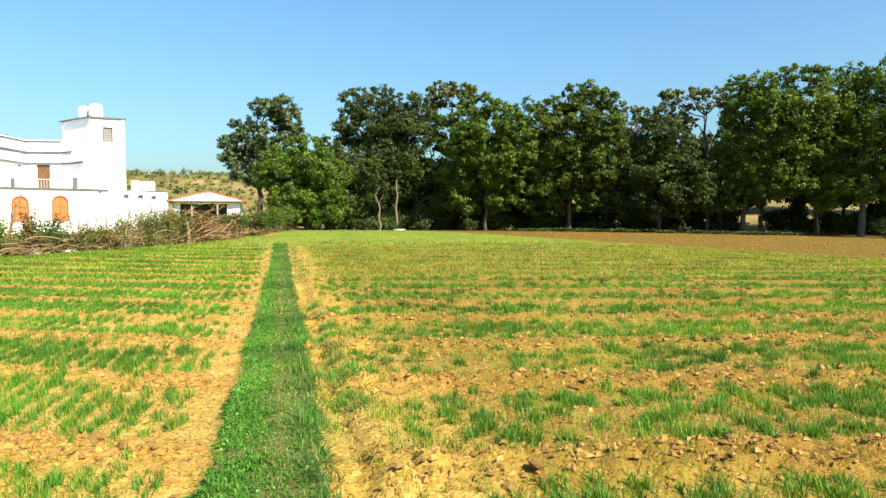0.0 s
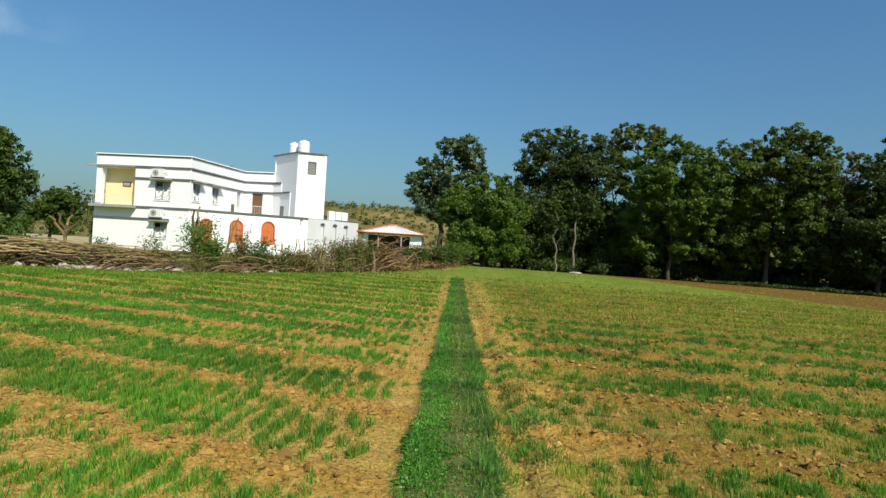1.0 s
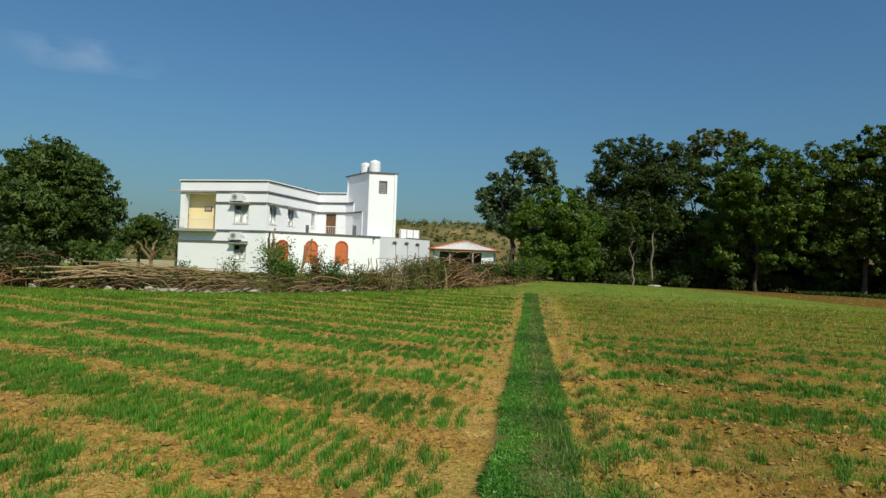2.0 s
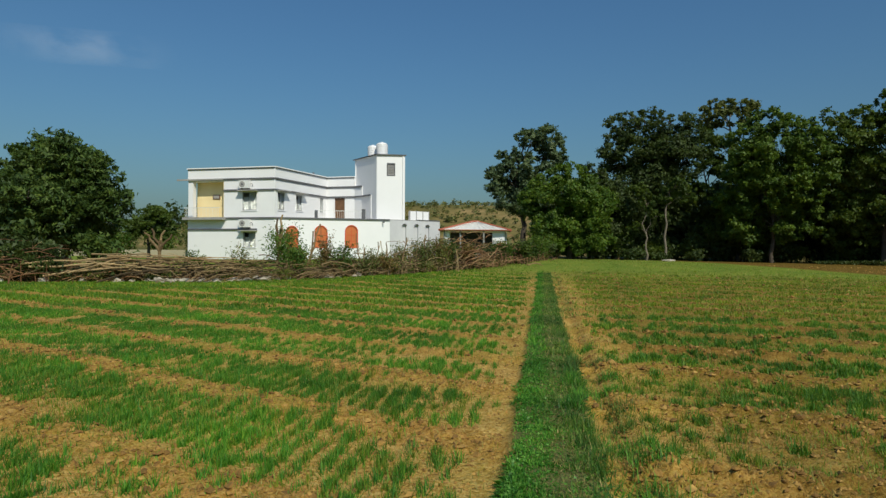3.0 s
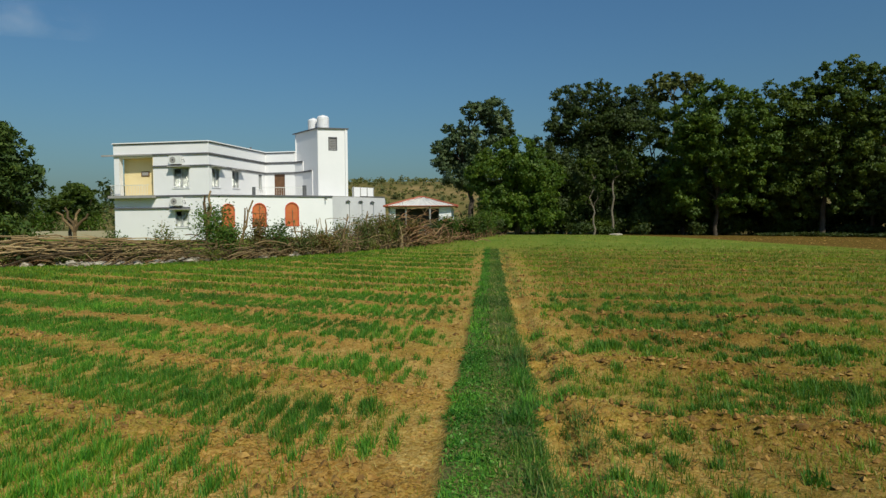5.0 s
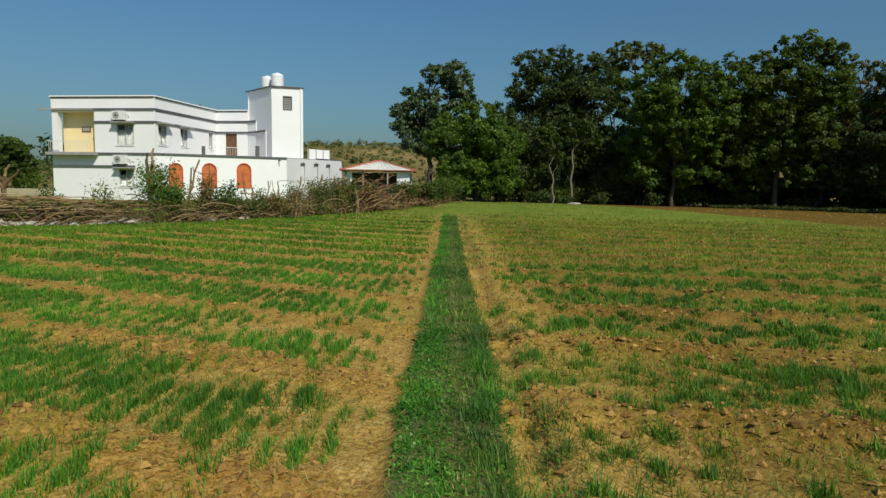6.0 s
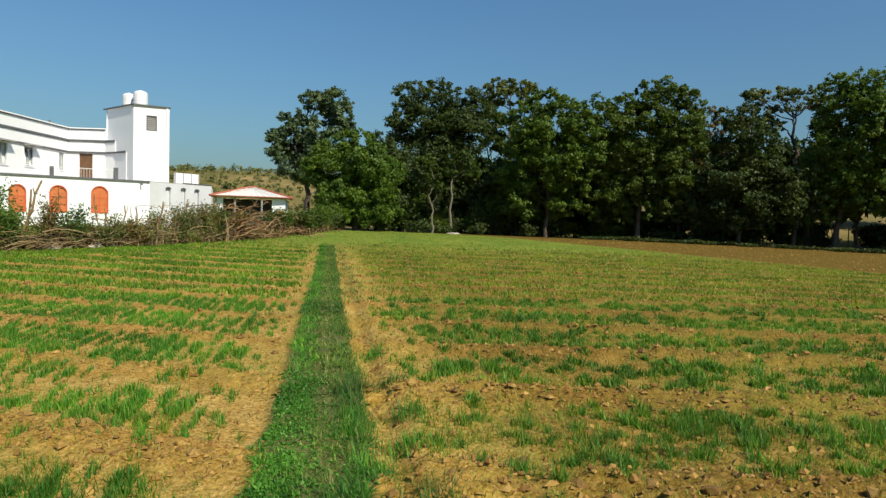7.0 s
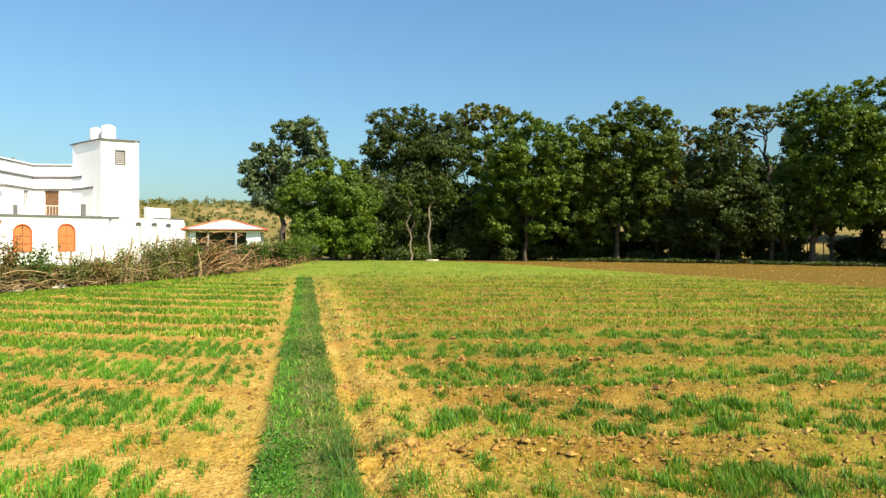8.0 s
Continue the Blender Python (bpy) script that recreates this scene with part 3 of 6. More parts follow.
def build_house():
    h = thing("house", (-18.5, 50.0, Z_BASE), "white two-storey house with dark bands, balcony and tower", "house")
    back_l, back_r = (-26.9, 58.5), (-14.0, 60.5)
    # ground floor walls
    part("wall", wall(A0, A1, Z_BASE - 0.5, Z_FLOOR, holes=[(4.60, 5.62, 1.46, 2.60)]), WHITE, h)
    arches = [(0.76, 1.64, 1.44, 3.06), (2.80, 3.76, 1.46, 3.11), (5.04, 6.02, 1.47, 3.18)]
    part("wall", wall(A1, T1, Z_BASE - 0.5, Z_FLOOR, arches=arches), WHITE, h)
    for k, a in enumerate(arches):
        arched_shutter(h, A1, T1, *a, slatted=k == 1)
    ln = (Vector(T2) - Vector(T1)).length
    niches = [(1.16, 1.53, 1.8, 3.31), (2.31, 2.68, 1.8, 3.31), (3.39, 3.76, 1.8, 3.28)]
    # the annex side wall is greyer than the other walls
    part("wall", wall(T1, T2, Z_BASE - 0.5, Z_FLOOR, arches=niches), GREY_WALL, h, "greyish side wall with arched niches")
    inner = Geo()
    panel(inner, T1, T2, rect(0.3, ln - 0.3, Z_BASE - 0.5, Z_FLOOR - 0.2), -0.14, 0.30)
    part("niche_back", inner, GREY_WALL, h)
    for s0, s1, z0, z1 in niches:
        r = (s1 - s0) / 2
        line = arch_line(s0, s1, z0, z1)[2:]
        big = arch_line(s0 - 0.05, s1 + 0.05, z0, z1 + 0.05)[2:]
        part("hood", panel(Geo(), T1, T2, [p for p in big[2:-2]] + [p for p in reversed(line[2:-2])], 0.07, -0.003), TRIM, h, "dark arched hood over the niche")
    for p, q in ((T2, (-10.5, 60.5)), ((-10.5, 60.5), back_l), (back_l, A0)):
        part("rear_wall", Geo().slab(p, q, Z_BASE - 0.5, Z_FLOOR - 0.004, 0, 0.23), WHITE, h)
    # floor slab with the terrace
    part("floor_slab", Geo().prism([A0, A1, T1, T2, (-10.5, 60.5), back_l], Z_FLOOR - 0.003, Z_FLOOR + 0.05), SHADE_GREY, h)
    # upper storey
    lb = (Vector(B1) - Vector(A1)).length
    part("wall", wall(AB, A1, Z_FLOOR + 0.05, Z_TOP - 0.08, holes=[(1.50, 2.68, 4.15, 5.50)]), WHITE, h)
    part("wall", wall(A1, B1, Z_FLOOR + 0.05, Z_TOP - 0.08, holes=[(0.36, 1.26, 4.20, 5.50), (2.82, 3.70, 4.27, 5.50), (6.43, 6.97, 4.33, 5.50)]), WHITE, h)
    part("wall", wall(B1, C1, Z_FLOOR + 0.05, Z_TOP - 0.08, holes=[(0.67, 1.64, Z_FLOOR + 0.05, 5.60)]), WHITE, h)
    part("wall", wall(C1, C2, Z_FLOOR + 0.05, Z_ROOF + 0.02), WHITE, h)
    part("wall", wall(C2, C3, Z_FLOOR + 0.05, Z_LINTEL1 + 0.02), WHITE, h)
    part("door", panel(Geo(), B1, C1, rect(0.71, 1.60, Z_FLOOR + 0.06, 5.56), -0.08, 0.13), WOOD_DOOR, h, "brown wooden terrace door")
    part("door_frame", panel(panel(panel(Geo(), B1, C1, rect(0.67, 0.71, Z_FLOOR + 0.06, 5.60), -0.02, 0.14), B1, C1, rect(1.60, 1.64, Z_FLOOR + 0.06, 5.60), -0.02, 0.14), B1, C1, rect(0.71, 1.60, 5.56, 5.60), -0.02, 0.14), WHITE, h)
    for p, q in (((-14.3, 54.0), (-14.0, 60.4)), ((-14.0, 60.4), (-24.4, 58.6)), ((-24.4, 58.6), (-24.4, 47.75))):
        part("rear_wall", Geo().slab(p, q, Z_FLOOR + 0.05, Z_ROOF - 0.124, 0, 0.23), WHITE, h)
    part("roof", Geo().prism([A0, A1, B1, C1, C2, (-14.3, 60.2), (-26.9, 58.5)], Z_ROOF - 0.12, Z_ROOF), WHITE, h)
    # parapet with its white cap and the dark bands
    for p, q in ((A0, AB), ((-26.9, 58.5), A0), ((-14.3, 60.2), (-26.9, 58.5))):
        part("parapet", Geo().slab(p, q, Z_ROOF + 0.003, Z_TOP - 0.075, 0, 0.2), WHITE, h)
    for p, q in ((A0, A1), (A1, B1), (B1, C1), ((-26.9, 58.5), A0)):
        part("parapet_cap", Geo().slab(p, q, Z_TOP - 0.07, Z_TOP, 0.12, 0.25), WHITE, h)
        part("band", Geo().slab(p, q, Z_TOP - 0.13, Z_TOP - 0.072, 0.05, -0.003), TRIM, h, "thin dark grey band")
    for z, runs in ((Z_ROOF, ((AB, A1), (A1, B1), (B1, C1), (C1, C2))), (Z_LINTEL1, ((AB, A1), (A1, B1), (B1, C1), (C1, C2), (C2, C3))), (Z_FLOOR, ((AB, A1), (A1, T1))), (Z_LINTEL0, ((A0, along(A0, A1, 5.75)),))):
        for p, q in runs:
            part("band", Geo().slab(p, q, z - 0.05, z + 0.06, 0.09, -0.003), TRIM, h, "thin dark grey band")
    # windows, air conditioners
    window(h, AB, A1, 1.50, 2.68, 4.15, 5.50)
    window(h, A0, A1, 4.60, 5.62, 1.46, 2.60)
    window(h, A1, B1, 0.36, 1.26, 4.20, 5.50)
    window(h, A1, B1, 2.82, 3.70, 4.27, 5.50)
    window(h, A1, B1, 6.43, 6.97, 4.33, 5.50, shade=False)
    air_unit(h, AB, A1, 1.42, 5.74)
    air_unit(h, A0, A1, 4.46, 2.93)
    # dark room behind the windows
    part("inner_wall", Geo().slab((-24.0, 48.2), (-20.6, 47.9), Z_FLOOR + 0.06, Z_ROOF - 0.13, 0, 0.1), SHADE_GREY, h)
    part("inner_wall", Geo().slab((-24.0, 48.2), (-20.6, 47.9), Z_BASE, Z_FLOOR - 0.02, 0, 0.1), SHADE_GREY, h)
    part("inner_wall", Geo().slab((-21.8, 48.6), (-20.3, 53.0), Z_FLOOR + 0.06, Z_ROOF - 0.13, 0, 0.1), SHADE_GREY, h)
    # corner balcony
    bal = Geo().slab(along(A0, A1, -0.1), along(A0, A1, 3.24), Z_FLOOR - 0.12, Z_FLOOR + 0.06, 0.55, -0.003)
    balcony = part("balcony", bal, SHADE_GREY, h, "corner balcony with yellow back wall")
    part("back_wall", Geo().slab((-26.9, 47.07), (-24.1, 46.78), Z_FLOOR + 0.055, Z_ROOF - 0.125, 0, 0.2), YELLOW, balcony, "yellow painted balcony wall")
    part("side_wall", Geo().slab(along(AB, A1, -0.015), (-24.15, 46.78), Z_FLOOR + 0.06, Z_ROOF - 0.125, 0.0, 0.02), YELLOW, balcony)
    part("pillar", Geo().slab(along(A0, A1, 0.02), along(A0, A1, 0.42), Z_FLOOR + 0.06, Z_ROOF - 0.12, -0.02, 0.42), WHITE, balcony)
    can = Geo().slab(along(A0, A1, -0.88), along(A0, A1, 3.0), Z_ROOF - 0.04, Z_ROOF + 0.07, 0.12, -0.003)
    part("canopy", can, SHADE_GREY, balcony, "thin grey concrete canopy")
    part("plaque", Geo().slab((-25.56, 46.94), (-24.94, 46.875), 5.05, 5.39, 0.05, 0.0), WOOD_DOOR, balcony, "small brown framed plaque")
    part("plaque_face", Geo().slab((-25.49, 46.933), (-25.01, 46.883), 5.11, 5.33, 0.056, -0.05), SHADE_GREY, balcony)
    railing(balcony, along(A0, A1, 0.0, 0.48), along(A0, A1, 3.0, 0.48), Z_FLOOR + 0.06, 0.72, "thin pale metal balcony railing")
    # terrace rail with dark end posts
    p, q = along(A1, T1, 3.06, -0.1), along(A1, T1, 6.36, -0.1)
    railing(h, p, q, Z_FLOOR + 0.05, 0.58, "thin pale metal terrace railing", 0.16)
    part("rail_post", Geo().slab(along(A1, T1, 2.84, -0.05), along(A1, T1, 3.05, -0.05), Z_FLOOR + 0.05, Z_FLOOR + 0.62, 0, 0.2), TRIM, h)
    part("rail_post", Geo().slab(along(A1, T1, 6.34, -0.05), along(A1, T1, 6.59, -0.05), Z_FLOOR + 0.05, Z_FLOOR + 0.78, 0, 0.2), TRIM, h)
    # tower with its window and roof edge
    part("tower_wall", wall(TL, TM, Z_FLOOR + 0.05, Z_TOWER), WHITE, h)
    part("tower_wall", wall(TM, TR, Z_FLOOR + 0.05, Z_TOWER, holes=[(0.78, 1.43, 7.08, 8.08)]), WHITE, h)
    for p, q in ((TR, TB), (TB, TL)):
        part("tower_wall", Geo().slab(p, q, Z_FLOOR + 0.05, Z_TOWER - 0.004, 0, 0.2), WHITE, h)
    roof = Geo().prism([along(TM, TL, -0.12, -0.1), along(TM, TR, 2.30, 0.1), (-14.32, 54.1), along(TL, TM, -0.22, 0.12)], Z_TOWER - 0.003, Z_TOWER + 0.07)
    part("tower_roof", roof, TRIM, h, "thin dark tower roof slab")
    f = Geo()
    for o in (rect(0.78, 0.84, 7.08, 8.08), rect(1.37, 1.43, 7.08, 8.08), rect(0.84, 1.37, 7.08, 7.14), rect(0.84, 1.37, 8.02, 8.08)):
        panel(f, TM, TR, o, 0.02, 0.12)
    tw = part("tower_window", f, TRIM, h, "grey louvred tower window")
    for k in range(7):
        z = 7.16 + k * 0.121
        s = Geo()
        a = [(*along(TM, TR, 0.845, -0.02), z), (*along(TM, TR, 1.365, -0.02), z), (*along(TM, TR, 1.365, -0.10), z + 0.10), (*along(TM, TR, 0.845, -0.10), z + 0.10)]
        s.add(a + [(x, y, zz + 0.012) for x, y, zz in a], [(3, 2, 1, 0), (4, 5, 6, 7), (0, 1, 5, 4), (2, 3, 7, 6)])
        part("slat", s, SHADE_GREY, tw)
    # low roof wall beside the tower, coping
    low = Geo().slab((-11.5, 51.55), (-10.2, 53.1), Z_FLOOR + 0.05, Z_FLOOR + 0.80, 0, 0.12)
    part("roof_wall", low, WHITE, h, "low white wall on the annex roof")
    for k in (0.0, 0.66, 1.32, 1.95):
        gaps = Geo().slab(along((-11.5, 51.55), (-10.2, 53.1), k), along((-11.5, 51.55), (-10.2, 53.1), k + 0.06), Z_FLOOR + 0.05, Z_FLOOR + 0.84, 0.03, -0.003)
        part("roof_post", gaps, SHADE_GREY, h)
    part("coping", Geo().slab(along(T1, T2, 2.6), along(T1, T2, ln), Z_FLOOR + 0.052, Z_FLOOR + 0.10, 0.04, 0.25), TRIM, h, "dark coping on the annex")
    spout = Geo().tube([(*along(A1, T1, 7.9, 0.0), 3.44), (*along(A1, T1, 7.95, 0.35), 3.40)], [0.04, 0.04], 8)
    part("spout", spout, TRIM, h)
    part("rod", Geo().tube([(-19.2, 51.0, Z_TOP), (-19.2, 51.0, Z_TOP + 0.16)], [0.09, 0.09], 8), TRIM, h)
    return h


def water_tank(x, y, z, r, height):
    t = thing("water_tank", (x, y, z), "white plastic water tank on the tower roof", "water tank", "tanks on the tower")
    ring = [(r * 0.98, z), (r, z + 0.03)]
    for k in range(1, 6):
        zz = z + height * 0.8 * k / 5
        ring += [(r, zz - 0.05), (r * 0.965, zz - 0.03), (r * 0.965, zz - 0.01), (r, zz)]
    ring += [(r * 0.93, z + height * 0.88), (r * 0.7, z + height * 0.95), (r * 0.34, z + height * 0.97)]
    part("tank_body", Geo().lathe(x, y, ring, 24), TANK, t)
    part("lid", Geo().lathe(x, y, [(r * 0.33, z + height * 0.965), (r * 0.33, z + height), (r * 0.2, z + height + 0.03)], 16), TANK, t)


def pavilion():
    """A small white building with a hipped roof of pale sheets and red edges."""
    cx, cy, z0 = -6.0, 48.6, 0.6
    t = thing("pavilion", (cx, cy, z0), "small white pavilion with pale hipped roof and red edges", "pavilion")
    ze, za = 2.78, 3.45
    e = [(cx - 2.35, cy - 1.9, ze), (cx + 2.65, cy - 1.5, ze - 0.02), (cx + 2.4, cy + 2.4, ze), (cx - 2.5, cy + 2.0, ze)]
    r = [(cx - 0.15, cy + 0.1, za), (cx + 0.15, cy + 0.35, za)]
    g = Geo()
    g.add(e + r, [(0, 1, 5, 4), (1, 2, 5), (2, 3, 4, 5), (3, 0, 4), (3, 2, 1, 0)])
    roof = part("roof", g, ROOF_PALE, t, "pale hipped sheet roof")
    for a, b in ((e[0], r[0]), (e[1], r[1]), (e[2], r[1]), (e[3], r[0]), (r[0], r[1]), (e[1], e[2]), (e[3], e[0])):
        part("ridge_cap", Geo().tube([a, b], [0.08, 0.08], 6), ROOF_RED, roof)
    part("eave", Geo().tube([e[0], e[1]], [0.035, 0.035], 6), ROOF_RED, roof)
    for k in range(1, 12):
        f = k / 12
        p = Vector(e[0]).lerp(Vector(e[1]), f)
        q = Vector(r[0]).lerp(Vector(r[1]), f)
        part("rib", Geo().tube([p + Vector((0, 0, 0.015)), q + Vector((0, 0, 0.015))], [0.018, 0.012], 4), ROOF_PALE, roof)
    # the back wall is coloured dark to stand in for the shaded interior
    for x0, y0, x1, y1 in ((1.35, -1.15, 2.2, -1.0), (2.05, -0.99, 2.2, 1.59), (-2.1, 1.6, 2.2, 1.75), (-2.05, -1.4, -1.65, -1.25)):
        part("wall", Geo().box(cx + x0, cy + y0, z0 - 0.4, cx + x1, cy + y1, ze - 0.1), DARK if y0 > 1 else WHITE, t)
    for dx in (-2.05, -0.9, 0.75):
        part("post", Geo().tube([(cx + dx, cy - 1.45, z0 - 0.4), (cx + dx, cy - 1.45, ze - 0.03)], [0.06, 0.06], 8), SHADE_GREY, t)
    part("counter", Geo().box(cx - 1.5, cy - 0.2, z0 - 0.4, cx + 0.8, cy + 0.25, 1.6), SHADE_GREY, t, "grey low counter inside")


# ---- plants ----
def loose_ways(n, rng, up_bias=0.0):
    """Random pairs of unit vectors at right angles."""
    a = rng.normal(size=(n, 3))
    a[:, 2] += up_bias
    a /= np.linalg.norm(a, axis=1, keepdims=True)
    b = rng.normal(size=(n, 3))
    b -= (a * b).sum(1, keepdims=True) * a
    b /= np.linalg.norm(b, axis=1, keepdims=True)
    return a, b


def leaf_mesh(name, centres, size, rng, slim=0.5, droop=0.35, corners=4, ways=None):
    """Leaf-shaped pieces of four corners, or three for far crowns, round the given centres, facing loosely along ways."""
    n = len(centres)
    normal, ahead = loose_ways(n, rng, 0.7)
    if ways is not None:
        normal = ways + rng.normal(size=(n, 3)) * 0.55 + np.array([0, 0, 0.25])
        normal /= np.linalg.norm(normal, axis=1, keepdims=True)
        ahead = rng.normal(size=(n, 3))
        ahead -= (ahead * normal).sum(1, keepdims=True) * normal
    ahead[:, 2] -= droop
    ahead /= np.linalg.norm(ahead, axis=1, keepdims=True)
    side = np.cross(normal, ahead)
    side /= np.maximum(np.linalg.norm(side, axis=1, keepdims=True), 1e-6)
    s = size * rng.uniform(0.6, 1.35, (n, 1))
    if corners == 3:
        v = np.stack([centres - ahead * s * 0.5 - side * s * slim * 0.4, centres - ahead * s * 0.3 + side * s * slim * 0.6, centres + ahead * s * 0.55], 1)
        return mesh_of_arrays(name, v.reshape(-1, 3), np.full(n, 3))
    v = np.empty((n, 4, 3))
    v[:, 0] = centres - ahead * s * 0.5
    v[:, 1] = centres + side * s * slim * 0.5 + normal * s * 0.06
    v[:, 2] = centres + ahead * s * 0.5
    v[:, 3] = centres - side * s * slim * 0.5 + normal * s * 0.06
    return mesh_of_arrays(name, v.reshape(-1, 3), np.full(n, 4))


def bough(rng, a, b, bend=0.12, steps=5):
    a, b = np.array(a, float), np.array(b, float)
    pts = [a]
    for k in range(1, steps):
        f = k / steps
        pts.append(a + (b - a) * f + rng.normal(size=3) * bend * np.linalg.norm(b - a) * 0.35 + np.array([0, 0, 0.10 * np.linalg.norm(b - a) * math.sin(math.pi * f)]))
    return pts + [b]


def crown_points(rng, masses, count, hollow=0.35):
    """Leaf places and outward ways for a crown of leaf masses, each broken into clumps and sprays with gaps."""
    clumps = []
    for mx, my, mz, rh, rv in masses:
        for _ in range(int(16 + 12 * rh * rv)):
            d = rng.normal(size=3)
            d /= np.linalg.norm(d)
            d *= rng.uniform(0.25, 1.0) ** 0.5
            r = min(rh, rv) * rng.uniform(0.2, 0.48)
            clumps.append((mx + d[0] * rh * 1.18, my + d[1] * rh * 1.18, mz + d[2] * rv * 1.05, r))
    clumps = np.array(clumps)
    share = clumps[:, 3] ** 2 / (clumps[:, 3] ** 2).sum()
    pts, ways = [], []
    for (x, y, z, r), f in zip(clumps, share):
        n = max(6, int(count * f))
        m = max(5, n // 14)
        d = rng.normal(size=(m, 3))
        d[:, 2] += 0.25
        d /= np.linalg.norm(d, axis=1, keepdims=True)
        tip = np.array([x, y, z]) + d * r * rng.uniform(hollow, 1.15, (m, 1)) * np.array([1.0, 1.0, 0.85])
        pick = rng.randint(0, m, n)
        pts.append(tip[pick] + rng.normal(size=(n, 3)) * r * np.array([0.24, 0.24, 0.15]))
        ways.append(d[pick])
    return clumps, np.concatenate(pts), np.concatenate(ways)


def tree(x, y, label, leaves, seed, masses, count, trunk, size=0.25, bark=None, lean=(0.0, 0.0), fork=0.0, slim=0.75, overhang=0.0):
    """A tree: tapered trunk, limbs to each leaf mass, and a crown of separate leaves with gaps.
    masses: (away along x, along y, height, radius across, radius upright) of each leaf mass."""
    rng = np.random.RandomState(seed)
    z0 = float(lie(x, y))
    t = thing("tree", (x, y + 0.8 * overhang, z0), label, "tree", "trees round the field")
    low = min(c - rv for a, b, c, rh, rv in masses)
    high = max(c + rv for a, b, c, rh, rv in masses)
    # the upper crown overhangs the lower leaf masses
    world = [(x + a, y + b + overhang * min(max(1.25 - 1.9 * c / high, 0.0), 1.0), z0 + c, rh, rv) for a, b, c, rh, rv in masses]
    clumps, pts, ways = crown_points(rng, world, int(count * 2.2))
    keep = pts[:, 2] > z0 + 0.25
    pts, ways = pts[keep], ways[keep]
    f0 = z0 + (fork if fork else max(low * 0.9, high * 0.25))
    mid = np.mean([(m[0], m[1]) for m in world], axis=0)
    knot = np.array([x + lean[0], y + lean[1] + 0.7 * overhang, f0])
    g = Geo()
    tr = bough(rng, (x, y + 0.8 * overhang, z0 - 0.1), knot, 0.06, 5)
    g.tube(tr, np.linspace(trunk * 1.3, trunk * 0.8, len(tr)), 9)
    crown_top = np.array([*(0.5 * knot[:2] + 0.5 * mid), z0 + high * 0.88])
    st = bough(rng, knot, crown_top, 0.10, 6)
    g.tube(st, np.linspace(trunk * 0.8, trunk * 0.12, len(st)), 7)
    for mx, my, mz, rh, rv in world:
        c = np.array([mx, my, mz])
        frac = np.clip((mz - f0) / max(crown_top[2] - f0, 0.1) - 0.35, 0.0, 0.8)
        lb = bough(rng, st[int(frac * (len(st) - 1))], c, 0.14, 5)
        g.tube(lb, np.linspace(trunk * 0.36, trunk * 0.10, len(lb)), 5, cap=False)
        near = clumps[np.linalg.norm(clumps[:, :3] - c, axis=1) < max(rh, rv) * 1.2]
        for k in near[:4]:
            tw = bough(rng, lb[rng.randint(2, 6)], k[:3], 0.12, 3)
            g.tube(tw, np.linspace(trunk * 0.12, trunk * 0.03, len(tw)), 4, cap=False)
    part("trunk", g, bark or BARK, t)
    part("crown", leaf_mesh("crown", pts, size * 0.77, rng, slim, 0.35, 3, ways), leaves, t)
    return t


def heap(height, width, low, n, seed, deep=1.0):
    """Leaf masses of a plain round crown."""
    rng = np.random.RandomState(seed)
    out = []
    for k in range(n):
        d = rng.normal(size=3)
        d /= np.linalg.norm(d)
        d *= rng.uniform(0.3, 1.0) ** 0.5
        r = width * rng.uniform(0.13, 0.2)
        out.append((d[0] * (width / 2 - r * 0.8), d[1] * (width / 2 - r * 0.8) * deep, max(low + r, (height + low) / 2 + d[2] * ((height - low) / 2 - r * 0.7)), r, r * 0.8))
    return out


def shrub(x, y, height, width, label, leaves, seed, count=1500, size=0.16, deep=1.0, name="shrub", group="shrubs along the field edge"):
    rng = np.random.RandomState(seed)
    z0 = stand(x, y)
    t = thing(name, (x, y, z0), label, "shrub", group)
    g = Geo()
    pts = []
    n_stem = 7
    for k in range(n_stem):
        a = rng.uniform(0, 2 * math.pi)
        tip = np.array([x + math.cos(a) * width * 0.42 * rng.uniform(0.3, 1), y + math.sin(a) * width * 0.42 * deep * rng.uniform(0.3, 1), z0 + height * rng.uniform(0.55, 0.95)])
        st = bough(rng, (x + rng.normal() * 0.08, y + rng.normal() * 0.08, z0 - 0.05), tip, 0.1, 4)
        g.tube(st, np.linspace(0.025, 0.008, len(st)), 5, cap=False)
        m = count // n_stem
        f = rng.uniform(0.12, 1.0, (m, 1)) ** 0.7
        line = np.array(st)
        idx = np.minimum((f[:, 0] * (len(st) - 1)).astype(int), len(st) - 2)
        w = (f[:, 0] * (len(st) - 1) - idx)[:, None]
        p = line[idx] * (1 - w) + line[idx + 1] * w
        pts.append(p + rng.normal(size=(m, 3)) * np.array([width * 0.13, width * 0.13 * deep, height * 0.09]))
    pts = np.concatenate(pts)
    pts[:, 2] = np.maximum(pts[:, 2], z0 + 0.03)
    part("stem", g, STICK, t)
    part("foliage", leaf_mesh("foliage", pts, size, rng, 0.45 if size < 0.19 else 0.62, 0.35, 4 if size < 0.19 else 3), leaves, t)
    return t


build_house()
water_tank(-13.72, 51.45, Z_TOWER + 0.07, 0.46, 1.06)
water_tank(-14.62, 52.05, Z_TOWER + 0.07, 0.42, 0.95)
pavilion()

